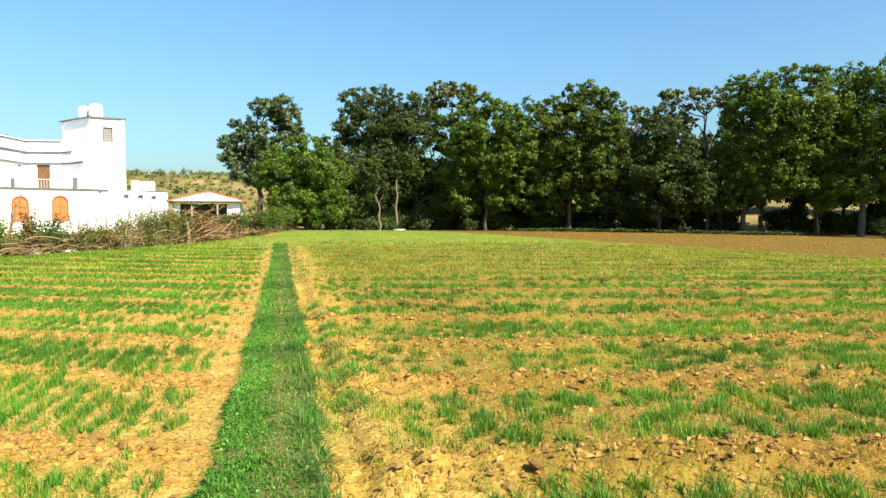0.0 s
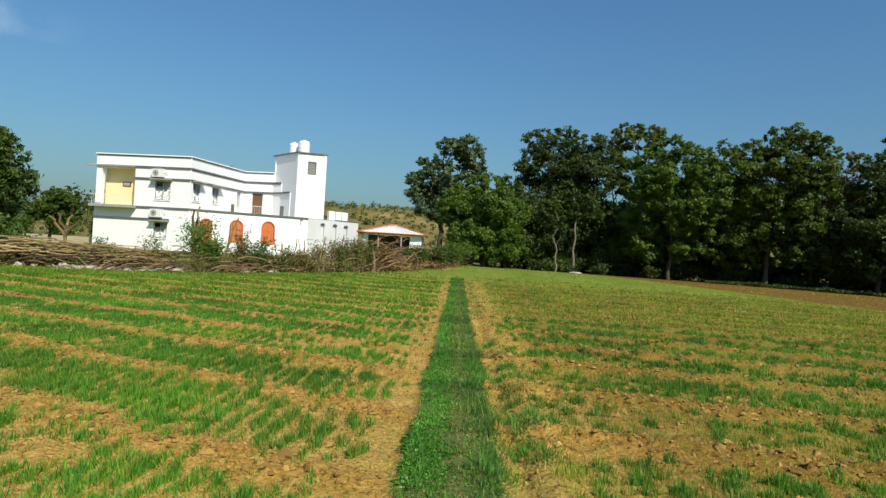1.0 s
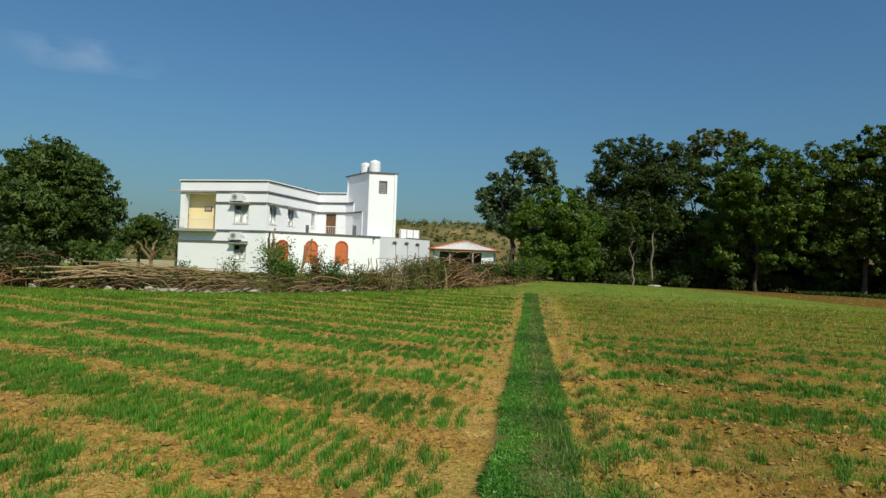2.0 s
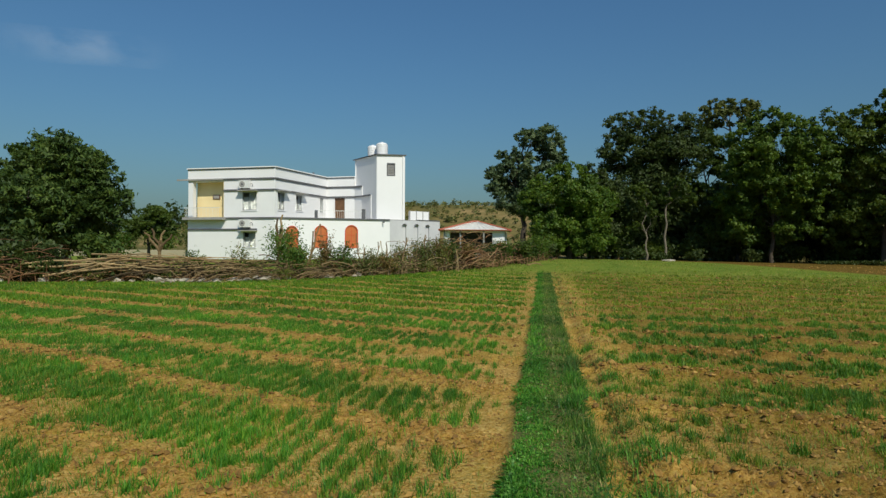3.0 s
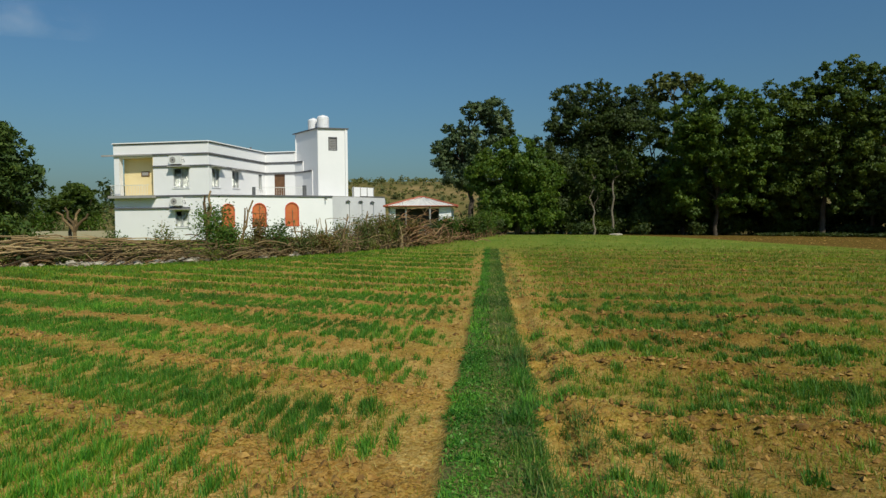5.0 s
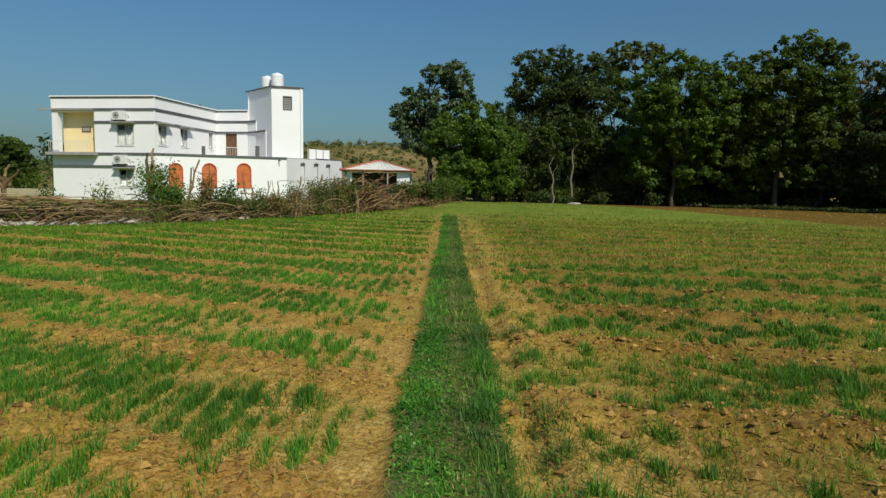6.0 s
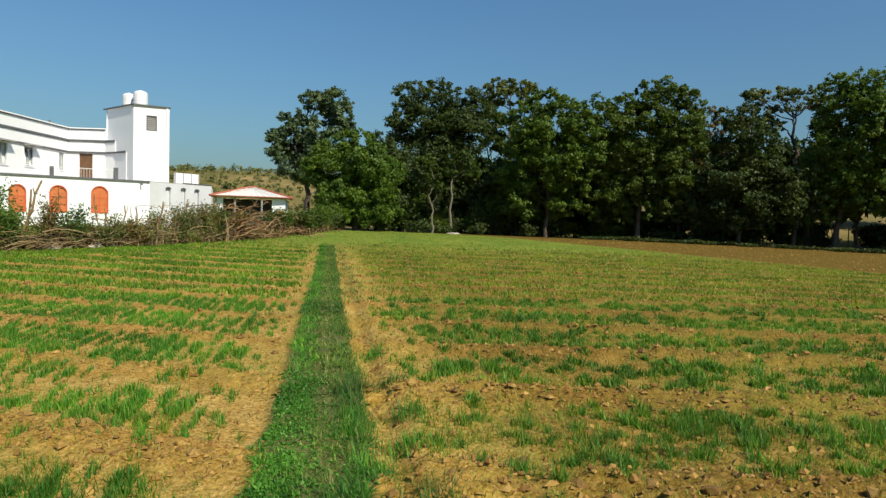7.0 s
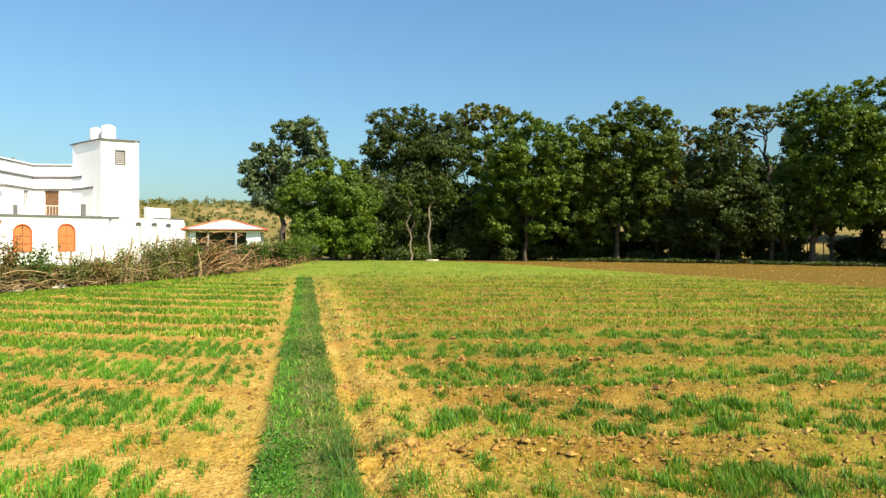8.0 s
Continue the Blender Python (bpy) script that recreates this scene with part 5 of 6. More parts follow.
def leaning_pole(x, y, over, h, r, seed, pale=False):
    """A cut pole stuck in the brush; over is how far its tip leans along x."""
    rng = np.random.RandomState(seed)
    z0 = stand(x, y)
    pts = bough(rng, (x, y, z0 - 0.08), (x + over, y + 0.25 * over, z0 + h), 0.05, 4)
    g = Geo().tube(pts, np.linspace(r, r * 0.7, len(pts)), 6)
    for _ in range(2):
        a = np.array(pts[rng.randint(2, 4)])
        b = a + np.array([rng.normal() * 0.12, rng.normal() * 0.1, rng.uniform(0.15, 0.4)])
        g.tube([a, (a + b) / 2 + rng.normal(size=3) * 0.02, b], [r * 0.6, r * 0.5, r * 0.35], 5)
    return single("bare_pole", g, STICK_PALE if pale else STICK, "leaning bare brown pole in the brush", "pole", "poles in the brush")


for k, (x, y, over, h, r) in enumerate([(-11.15, 27.95, 0.62, 2.35, 0.045), (-11.0, 28.05, 0.15, 2.05, 0.04), (-11.1, 28.0, -0.35, 1.35, 0.035), (-9.15, 29.7, -0.25, 1.95, 0.028), (-9.2, 29.95, 0.12, 1.3, 0.03), (-8.72, 30.5, 0.1, 1.55, 0.03), (-8.25, 31.1, -0.12, 1.5, 0.035), (-7.75, 31.8, 0.2, 1.75, 0.035), (-7.0, 33.0, 0.15, 1.85, 0.035), (-6.3, 34.2, -0.2, 1.75, 0.035)]):
    leaning_pole(x, y, over, h, r, 670 + k, k in (0, 3))

shrub(-12.0, 27.6, 2.3, 2.1, "bright green leafy shrub among the sticks", LEAF_BUSH, 71, 3200, 0.115)
shrub(-11.4, 27.9, 1.35, 1.5, "bright green leafy shrub among the sticks", LEAF_BUSH, 76, 1300, 0.115)
shrub(-10.0, 28.9, 1.65, 1.5, "bright green leafy shrub among the sticks", LEAF_BUSH, 78, 1400, 0.115)
shrub(-10.45, 28.5, 2.0, 0.9, "withered reddish brown shrub in the hedge", LEAF_RUST, 70, 1100, 0.10)
shrub(-13.5, 26.5, 1.7, 1.3, "light green young shrub before the wall", LEAF_HEDGE, 72, 420, 0.11)
shrub(-12.9, 26.9, 1.05, 1.5, "airy green shrub among the sticks", LEAF_HEDGE, 79, 800, 0.10)
shrub(-16.6, 28.5, 1.3, 1.4, "airy green shrub among the sticks", LEAF_LIGHT, 69, 700, 0.12)
shrub(-21.2, 24.6, 1.7, 2.0, "dark shrub under the mango tree", LEAF_DARK, 74, 1600, 0.2)
shrub(-20.6, 28.2, 1.9, 2.4, "dark shrub under the mango tree", LEAF_MANGO, 77, 2200, 0.2)
shrub(-22.8, 25.2, 2.0, 2.4, "dark shrub under the mango tree", LEAF_DARK, 75, 1800, 0.2)
for k, f in enumerate((0.15, 0.4, 0.62, 0.85)):
    x, y = fence_point(f)
    shrub(x, y + 0.2, (1.5, 1.25, 1.4, 1.05)[k], 1.9, "dark shrub under the mango tree", LEAF_DARK, 77 + 300 * k, 1300, 0.18)
shrub(-9.0, 29.9, 0.9, 1.8, "olive green weeds in the brush", LEAF_OLIVE, 73, 700, 0.11)
# dark weeds added to deepen the shaded gaps between the branches
for k in range(9):
    x, y = fence_point(0.95 + k * 0.135)
    shrub(x, y + 0.25, (0.55, 0.75, 0.6)[k % 3], 1.5, "dark weeds added for the shade between the stacked branches", LEAF_DARK, 1400 + k, 700, 0.12)
rs = np.random.RandomState(8)
for k in range(22):
    f = rs.uniform(3.9, 5.1) if k % 5 else rs.uniform(3.2, 3.9)
    x, y = fence_point(f)
    shrub(x + rs.normal() * 0.3, y + 0.3 + rs.normal() * 0.3, rs.uniform(0.7, 1.0) + 0.75 * (f > 3.9), rs.uniform(0.9, 1.4), "green leafy bush in the hedge", (LEAF_HEDGE, LEAF_OLIVE, LEAF_RUST, LEAF_MID)[k % 4], 80 + k, 620, 0.115)
for k in range(12):
    x, y = fence_point(2.75 + k * 0.1)
    shrub(x, y + 0.15, (1.3, 0.95, 1.15, 0.8)[k % 4], 1.1, "brown and green twiggy shrub in the hedge", (LEAF_RUST, LEAF_HEDGE, LEAF_OLIVE)[k % 3], 1600 + k, 520, 0.095)
for k in range(14):
    f = rs.uniform(5.3, 6.95)
    x, y = fence_point(f)
    shrub(x + rs.normal() * 0.4 + 0.2, y + 0.8 + rs.normal() * 0.5, rs.uniform(0.9, 1.9), rs.uniform(1.3, 2.2), "green bush at the field corner", (LEAF_MID, LEAF_LIGHT, LEAF_DARK)[k % 3], 110 + k, 1100, 0.15)
for k in range(26):
    f = rs.uniform(0.4, 5.6)
    x, y = fence_point(f)
    shrub(x + rs.normal() * 0.2, y - 0.25, rs.uniform(0.35, 0.7), rs.uniform(0.9, 1.5), "low green weeds at the foot of the brush", (LEAF_HEDGE, LEAF_OLIVE)[k % 2], 140 + k, 420, 0.10)
for k in range(8):
    shrub(9.5 + k * 1.0 + rs0.normal() * 0.3, 62.6 + rs0.normal() * 0.5, rs0.uniform(3.4, 4.8), 3.2, "tall dark thicket under the trees", LEAF_DARK, 945 + k, 1100, 0.42, group="thicket in the grove")
for k, x in enumerate((5.4, 6.3, 8.0, 10.6, 14.6)):
    shrub(x, 54.4 + rs0.normal() * 0.3, rs0.uniform(0.6, 1.2), rs0.uniform(1.3, 2.0), "low dark bush at the foot of the trees", LEAF_DARK, 965 + k, 700, 0.2, group="undergrowth of the grove")
# undergrowth below the grove
for k in range(40):
    x = -0.5 + k * 0.98 + rs.normal() * 0.4
    y = 56.2 - max(0.0, x - 18) * 0.42 + rs.normal() * 0.9 + 1.0 - 3.0 * (x < 2.5)
    if x > 31 and k % 3:
        continue
    shrub(x, y, rs.uniform(1.4, 3.6) * (1.0 if x < 14 else 0.6), rs.uniform(1.8, 3.2), "dark undergrowth below the trees", (LEAF_DARK, LEAF_DARK, LEAF_MID)[k % 3], 200 + k, 1500, 0.24, group="undergrowth of the grove")


# low dark weeds that also stand in for the shadow band before the grove
for k in range(30):
    x = 19.0 + k * 0.68 + rs0.normal() * 0.2
    shrub(x, 52.6 - max(0.0, x - 21) * 0.5 + rs0.normal() * 0.5, rs0.uniform(0.16, 0.34), rs0.uniform(1.4, 2.2), "low dark grass and weeds, standing in for shadow at the foot of the trees", LEAF_DARK, 1500 + k, 420, 0.16, group="undergrowth of the grove")
for k in range(12):
    x, y = 42.5 + rs0.uniform(0, 9), 39.5 + rs0.uniform(-1, 9)
    shrub(x, y, rs0.uniform(1.0, 2.2), rs0.uniform(1.8, 3.0), "dark undergrowth below the thorn tree", LEAF_DARK, 960 + k, 1300, 0.24, group="undergrowth of the grove")


def rough_stone(x, y, r, seed, label, material, name="stone", group="pale stones under the brush", flat=0.7):
    rng = np.random.RandomState(seed)
    bm = bmesh.new()
    bmesh.ops.create_icosphere(bm, subdivisions=2, radius=r)
    for v in bm.verts:
        k = 1 + 0.5 * (noise.noise(v.co * (1.7 / r) + Vector((seed, 0, 0))))
        v.co *= k
        v.co.z *= flat
        v.co += Vector((x, y, stand(x, y) + r * flat * 0.5))
    me = bpy.data.meshes.new(name)
    bm.to_mesh(me)
    bm.free()
    return single(name, me, material, label, "stone", group)


for k in range(26):
    f = rs.uniform(0.5, 3.9)
    x, y = fence_point(f)
    rough_stone(x + rs.normal() * 0.15, y - 0.35 + rs.normal() * 0.15, rs.uniform(0.10, 0.22), 300 + k, "pale weathered stone at the foot of the brush", STONE)
for k in range(14):
    x, y = fence_point(1.75 + k * 0.075)
    rough_stone(x + rs0.normal() * 0.2, y - 0.5 + rs0.normal() * 0.08, rs0.uniform(0.18, 0.34), 360 + k, "pale flat stone under the stacked branches", STONE, flat=0.45)
rough_stone(8.3, 52.5, 0.5, 340, "large flat pale boulder at the field edge", STONE, flat=0.22, group="boulders")

for k in range(8):
    shrub(-44.0 + k * 1.9 + rs.normal() * 0.3, 53.2 + rs.normal() * 0.4, rs.uniform(2.5, 3.1), 2.6, "green bush behind the compound wall", (LEAF_LIGHT, LEAF_MID)[k % 2], 990 + k, 1100, 0.2, group="bushes behind the wall")
# compound wall behind the fence, and the dry fence behind the grove
single("compound_wall", Geo().slab((-46, 52), (-29.0, 50.2), 0.2, 1.25, 0, 0.2), WALL_BEIGE, "low beige compound wall beside the house", "wall", kind="structure")


def post(x, y, h, r, seed, label, group):
    rng = np.random.RandomState(seed)
    z = float(lie(x, y))
    pts = bough(rng, (x, y, z - 0.1), (x + rng.normal() * 0.08, y, z + h), 0.03, 3)
    return single("post", Geo().tube(pts, [r, r * 0.95, r * 0.9, r * 0.8], 7), STICK, label, "post", group)


post(40.5, 43.5, 1.5, 0.08, 400, "short grey wooden post at the plough edge", "posts")
for k in range(24):
    x = 27 + k * 1.25
    post(x, 60.5 - (k * 0.55) + rs.normal() * 0.15, rs.uniform(1.2, 1.8), 0.05, 401 + k, "thin crooked wooden fence post", "fence posts behind the grove")


# ---- the crop, the path and the clods ----
def blade_mesh(name, roots, heights, widths, rng, spread=0.5, two=True):
    """Grass blades: a bent strip of two pieces, or one triangle."""
    n = len(roots)
    a = rng.uniform(0, 2 * math.pi, n)
    lean = rng.uniform(0.1, spread, n)
    out = np.stack([np.cos(a), np.sin(a), np.zeros(n)], 1)
    side = np.stack([-np.sin(a), np.cos(a), np.zeros(n)], 1)
    h, w = heights[:, None], widths[:, None]
    up = np.array([0, 0, 1.0])
    midp = roots + up * h * 0.6 + out * h * lean[:, None] * 0.35
    tip = roots + up * h * (1 - 0.35 * lean[:, None]) + out * h * lean[:, None]
    if not two:
        v = np.stack([roots - side * w, roots + side * w, tip], 1)
        return mesh_of_arrays(name, v.reshape(-1, 3), np.full(n, 3))
    v = np.stack([roots - side * w * 0.8, roots + side * w * 0.8, midp + side * w, tip, midp - side * w], 1)
    return mesh_of_arrays(name, v.reshape(-1, 3), np.full(n, 5))


def fence_line(x):
    """How far up the field the brush fence stands."""
    return np.interp(x + FIELD_X, [p[0] for p in FENCE], [p[1] for p in FENCE], right=60)


def crop_cover(x, y):
    """How thickly the young crop stands, from 0 to 1."""
    patch = layered(x / 0.9 + 40, y / 0.9, 3)
    clump = layered(x / 0.42 + 11, y / 0.36 + 60, 2)
    wide = layered(x / 4.0 + 3, y / 4.0 + 8, 2)
    sl, sr = stripe_left(x, y), stripe_right(x, y)
    far = smooth(y, 10, 20)
    left = smooth(sl, 0.24 + 0.11 * far, 0.38 + 0.09 * far) * smooth(patch + 0.25 * (wide - 0.5) + 0.16 * far + 0.13 * smooth(-x, 1.2, 3.2), 0.34, 0.45) * smooth(-x, 0.6, 1.15)
    left = left * (0.62 + 0.38 * smooth(-x, 1.0, 2.4) + 0.3 * far)
    right = smooth(sr, 0.26, 0.40) * smooth(0.45 * patch + 0.55 * clump + 0.15 * (wide - 0.5) + 0.10 * far + 0.05 * smooth(x, 2, 4), 0.375, 0.445) * smooth(x, 0.8, 1.5)
    thin = (0.08 - 0.05 * far) * smooth(np.abs(x), 0.7, 1.2)
    cover = np.where(x < 0, left, right) + thin
    verge = smooth(y - fence_line(x), -5.5, -2.8) * (x < -1.5)
    cover = np.maximum(cover, verge * 0.9)
    bare = smooth(x + 0.46 * (y - 26.0) - 22.0, -0.8, 0.3)
    return np.clip(cover, 0, 1) * (1 - bare) * (1 - smooth(y + 6 * (wide - 0.5), 27, 38))


def fence_side(x, y):
    """True on the field's side of the brush fence."""
    return y < fence_line(x) - 0.6


def scatter(x0, x1, y0, y1, per, rng):
    n = int((x1 - x0) * (y1 - y0) * per)
    return rng.uniform(x0, x1, n), rng.uniform(y0, y1, n)


def in_view(x, y):
    """The stretch of the field on either side of the path that is built in full."""
    w = np.where(y < 2.7, 5.0, np.maximum(y, 3.2) - 1.0)
    return (x > -2.5 - 0.95 * w) & (x < 2.5 + 1.45 * w)


def build_crop(name, x0, x1, y0, y1, per, blades, height, width, material, seed, label):
    rng = np.random.RandomState(seed)
    x, y = scatter(x0, x1, y0, y1, per, rng)
    keep = in_view(x, y) & fence_side(x, y)
    x, y = x[keep], y[keep]
    # drilled in lines that run beside the path
    x = np.round(x / 0.17) * 0.17 + rng.normal(size=len(x)) * 0.055
    keep = rng.rand(len(x)) < np.where(x < 0, crop_cover(x, y), 0.8 * tuft_cover(x, y) * (1 - smooth(y, 27, 38)))
    x, y = x[keep], y[keep]
    vigour = 0.65 + 0.7 * layered(x / 0.5, y / 0.5 + 50, 2)
    x, y, vigour = (np.repeat(a, blades) for a in (x, y, vigour))
    n = len(x)
    x = x + rng.normal(size=n) * 0.028
    y = y + rng.normal(size=n) * 0.05
    roots = np.stack([x, y, land(x, y) - 0.01], 1)
    h = height * vigour * rng.uniform(0.55, 1.2, n)
    me = blade_mesh(name, roots, h, width * rng.uniform(0.7, 1.3, n), rng, 0.75, False)
    return field_single(name, me, material, label, "crop")


def tuft_cover(x, y):
    """How thickly the tufts stand right of the path."""
    patch = layered(x / 0.8 + 40, y / 0.8, 3)
    wide = layered(x / 3.0 + 3, y / 3.0 + 8, 2)
    far = smooth(y, 9, 16)
    stand_here = smooth(stripe_right(x, y), 0.26, 0.40) * (0.2 + 0.8 * smooth(0.6 * patch + 0.4 * wide + 0.06 * far + 0.06 * smooth(x, 1.2, 3), 0.31, 0.44))
    return np.clip(stand_here * (0.25 + 0.75 * smooth(x, 0.7, 1.3)) + 0.05, 0, 1) * smooth(x, 0.42, 0.6) * (1 - smooth(x + 0.46 * (y - 26.0) - 22.0, -0.8, 0.3))


def thin_cover(x, y):
    """How thickly the thin pale plants stand between the tufts."""
    patch = layered(x / 0.7 + 14, y / 0.7 + 3, 3)
    bed = 0.10 + 0.90 * smooth(np.where(x < 0, stripe_left(x, y), stripe_right(x, y)), 0.20, 0.40)
    return bed * (0.25 + 0.75 * smooth(patch, 0.36, 0.56)) * smooth(np.abs(x + 0.2), 0.54, 0.8) * (1 - smooth(x + 0.46 * (y - 26.0) - 22.0, -0.8, 0.3))


def build_tufts(name, y0, y1, per, blades, height, width, seed, label, side, thin=False):
    """Young crop standing in separate tufts along the drilled lines, on one side of the path."""
    rng = np.random.RandomState(seed)
    x, y = scatter(-24 if side < 0 else 0, 0 if side < 0 else 32, y0, y1, per, rng)
    keep = in_view(x, y) & fence_side(x, y)
    x, y = x[keep], y[keep]
    pitch, jitter = (0.17, 0.034) if side < 0 or thin else (0.20, 0.05)
    x = np.round(x / pitch) * pitch + rng.normal(size=len(x)) * jitter
    keep = rng.rand(len(x)) < (thin_cover(x, y) if thin else crop_cover(x, y) if side < 0 else tuft_cover(x, y))
    x, y = x[keep], y[keep]
    m = len(x)
    big = rng.uniform(0.55, 1.15, m) * (0.7 + 0.6 * layered(x / 0.6, y / 0.6 + 50, 2))
    count = np.maximum((blades * big).astype(int), 4)
    x, y, big = (np.repeat(a, count) for a in (x, y, big))
    n = len(x)
    u, v = rng.normal(size=n), rng.normal(size=n)
    x = x + u * (0.026 if side < 0 or thin else 0.046) * big
    y = y + v * (0.085 if side < 0 or thin else 0.056) * big
    roots = np.stack([x, y, land(x, y) - 0.01], 1)
    h = height * (0.6 + 0.4 * big) * np.exp(-0.16 * (u * u + v * v)) * rng.uniform(0.6, 1.15, n)
    me = blade_mesh(name, roots, h, width * rng.uniform(0.7, 1.3, n), rng, 0.8, False)
    return field_single(name, me, CROP_PALE if thin else CROP if side < 0 else CROP_DENSE, label, "crop")


build_tufts("young_wheat", 2.7, 9.0, 80, 52, 0.125, 0.0047, 501, "green young wheat in separate tufts along drilled lines", -1)
build_tufts("young_wheat", 9.0, 16.0, 82, 36, 0.11, 0.0066, 502, "green young wheat in separate tufts along drilled lines", -1)
build_tufts("young_wheat", 2.7, 9.0, 30, 80, 0.13, 0.0056, 505, "dark green dense wheat tufts on browner soil", 1)
build_tufts("young_wheat", 9.0, 16.0, 25, 54, 0.13, 0.0095, 506, "dark green dense wheat tufts on browner soil", 1)
build_tufts("young_wheat", 2.7, 9.0, 115, 13, 0.105, 0.0044, 508, "thin pale green wheat between the tufts", 1, True)
build_tufts("young_wheat", 9.0, 16.0, 95, 7, 0.10, 0.0070, 509, "thin pale green wheat between the tufts", 1, True)
build_tufts("young_wheat", 2.7, 9.0, 115, 14, 0.105, 0.0044, 510, "thin pale green wheat along drilled lines", -1, True)
build_tufts("young_wheat", -9.0, 2.7, 36, 22, 0.12, 0.010, 504, "green young wheat in separate tufts along drilled lines", -1)
build_tufts("young_wheat", -9.0, 2.7, 14, 72, 0.14, 0.009, 507, "dark green dense wheat tufts on browner soil", 1)
build_crop("young_wheat", -24, 0, 16.0, 38.0, 90, 5, 0.11, 0.018, CROP_FAR, 503, "green young wheat in distant beds")
build_crop("young_wheat", 0, 32, 16.0, 38.0, 74, 5, 0.10, 0.016, CROP_PALE, 500, "yellow-green young wheat in distant beds")


def build_sprouts(y0, y1, per, height, width, seed):
    rng = np.random.RandomState(seed)
    x, y = scatter(-24, 32, y0, y1, per, rng)
    off = np.abs(x + 0.22) > 0.36
    bare = smooth(x + 0.46 * (y - 26.0) - 22.0, -0.8, 0.3)
    keep = in_view(x, y) & fence_side(x, y) & off & (rng.rand(len(x)) < np.where(x < 0, 1.0, 0.9) * (0.35 + 0.65 * smooth(layered(x / 0.7, y / 0.7 + 20, 3), 0.4, 0.6)) * (1 - bare))
    x, y = x[keep], y[keep]
    n = len(x)
    roots = np.stack([x, y, land(x, y) - 0.005], 1)
    me = blade_mesh("sprouts", roots, height * rng.uniform(0.4, 1.3, n), width * rng.uniform(0.7, 1.3, n), rng, 1.1, False)
    return field_single("sprouts", me, SPROUT, "thin yellowing sprouts and stubble on the soil", "sprouts")


build_sprouts(2.7, 9.0, 260, 0.06, 0.0036, 511)
build_sprouts(9.0, 16.0, 200, 0.075, 0.0055, 512)
build_sprouts(16.0, 52.0, 55, 0.09, 0.013, 513)


def build_lawn(name, xa, xb, y0, y1, per, height, width, material, seed, label, two=True, rag=0.085):
    rng = np.random.RandomState(seed)
    x, y = scatter(xa - 0.1, xb + 0.1, y0, y1, per, rng)
    wav = (layered(y / 0.5 + seed, y * 0 + 3.3, 3) - 0.5) * 4 * rag
    keep = (x > xa + wav) & (x < xb + wav * 0.8) & (rng.rand(len(x)) < 0.35 + 0.65 * smooth(layered(x / 0.16, y / 0.16, 2), 0.35, 0.55))
    keep = keep & (rng.rand(len(x)) < 1 - smooth(y + 2.0 * (x + 0.22), 31.0, 36.0))
    x, y = x[keep], y[keep]
    n = len(x)
    tall = 0.6 + 0.9 * layered(x / 0.25, y / 0.25 + 9, 2)
    roots = np.stack([x, y, land(x, y) - 0.008], 1)
    me = blade_mesh(name, roots, height * tall * rng.uniform(0.4, 1.2, n), width * rng.uniform(0.7, 1.4, n), rng, 2.2, two)
    return field_single(name, me, material, label, "grass")


build_lawn("path_grass", -0.53, -0.27, 2.7, 10, 9500, 0.042, 0.0050, LAWN, 521, "bright green grass along the edge of the path", False)
build_lawn("path_grass", -0.54, -0.24, 2.7, 10, 4600, 0.026, 0.0075, LAWN_LEAFY, 530, "small bright broad leaves in the grass of the path", True)
build_lawn("path_grass", -0.32, 0.07, 2.7, 10, 8500, 0.04, 0.0046, LAWN_DRY, 522, "trodden grey-green grass on the footpath", False)
build_lawn("path_grass", -0.30, 0.06, 2.7, 10, 1500, 0.026, 0.0072, LAWN_LEAFY, 531, "small broad leaves in the trodden grass of the path", True, 0.09)
build_lawn("path_grass", -0.26, 0.08, 2.7, 10, 1100, 0.055, 0.0032, STRAW, 532, "pale dry straw over the trodden path", False, 0.09)
build_lawn("path_grass", -0.50, 0.08, 2.7, 10, 900, 0.06, 0.0045, LAWN, 528, "scattered green grass over the footpath", False, 0.09)
build_lawn("path_grass", -0.06, 0.10, 2.7, 10, 3300, 0.10, 0.0052, LAWN_EDGE, 523, "dark green grass on the path edge", False, 0.10)
build_lawn("path_grass", -0.54, 0.08, -9.0, 2.7, 2600, 0.06, 0.007, LAWN, 527, "green grass on the footpath", False)
build_lawn("path_grass", -0.55, -0.29, 10, 36, 2200, 0.08, 0.007, LAWN, 524, "green grass along the edge of the path", False)
build_lawn("path_grass", -0.32, 0.08, 10, 36, 2400, 0.065, 0.008, LAWN_DRY, 525, "trodden grey-green grass on the footpath", False)
build_lawn("path_grass", -0.08, 0.09, 10, 36, 1100, 0.08, 0.007, LAWN_EDGE, 526, "dark green grass on the path edge", False)
build_lawn("path_grass", 0.12, 0.50, 15, 36, 500, 0.07, 0.009, LAWN_DRY, 529, "thin green grass beyond the path edge", False)


def weed_tuft(x, y, h, w, seed, material, label):
    rng = np.random.RandomState(seed)
    n = 260
    px, py = x + rng.normal(size=n) * w * 0.3, y + rng.normal(size=n) * w * 0.3
    roots = np.stack([px, py, land(px, py) - 0.01], 1)
    me = blade_mesh("grass_tuft", roots, h * rng.uniform(0.4, 1.1, n), 0.0036 * rng.uniform(0.7, 1.4, n), rng, 1.2, False)
    return field_single("grass_tuft", me, material, label, "grass tuft")


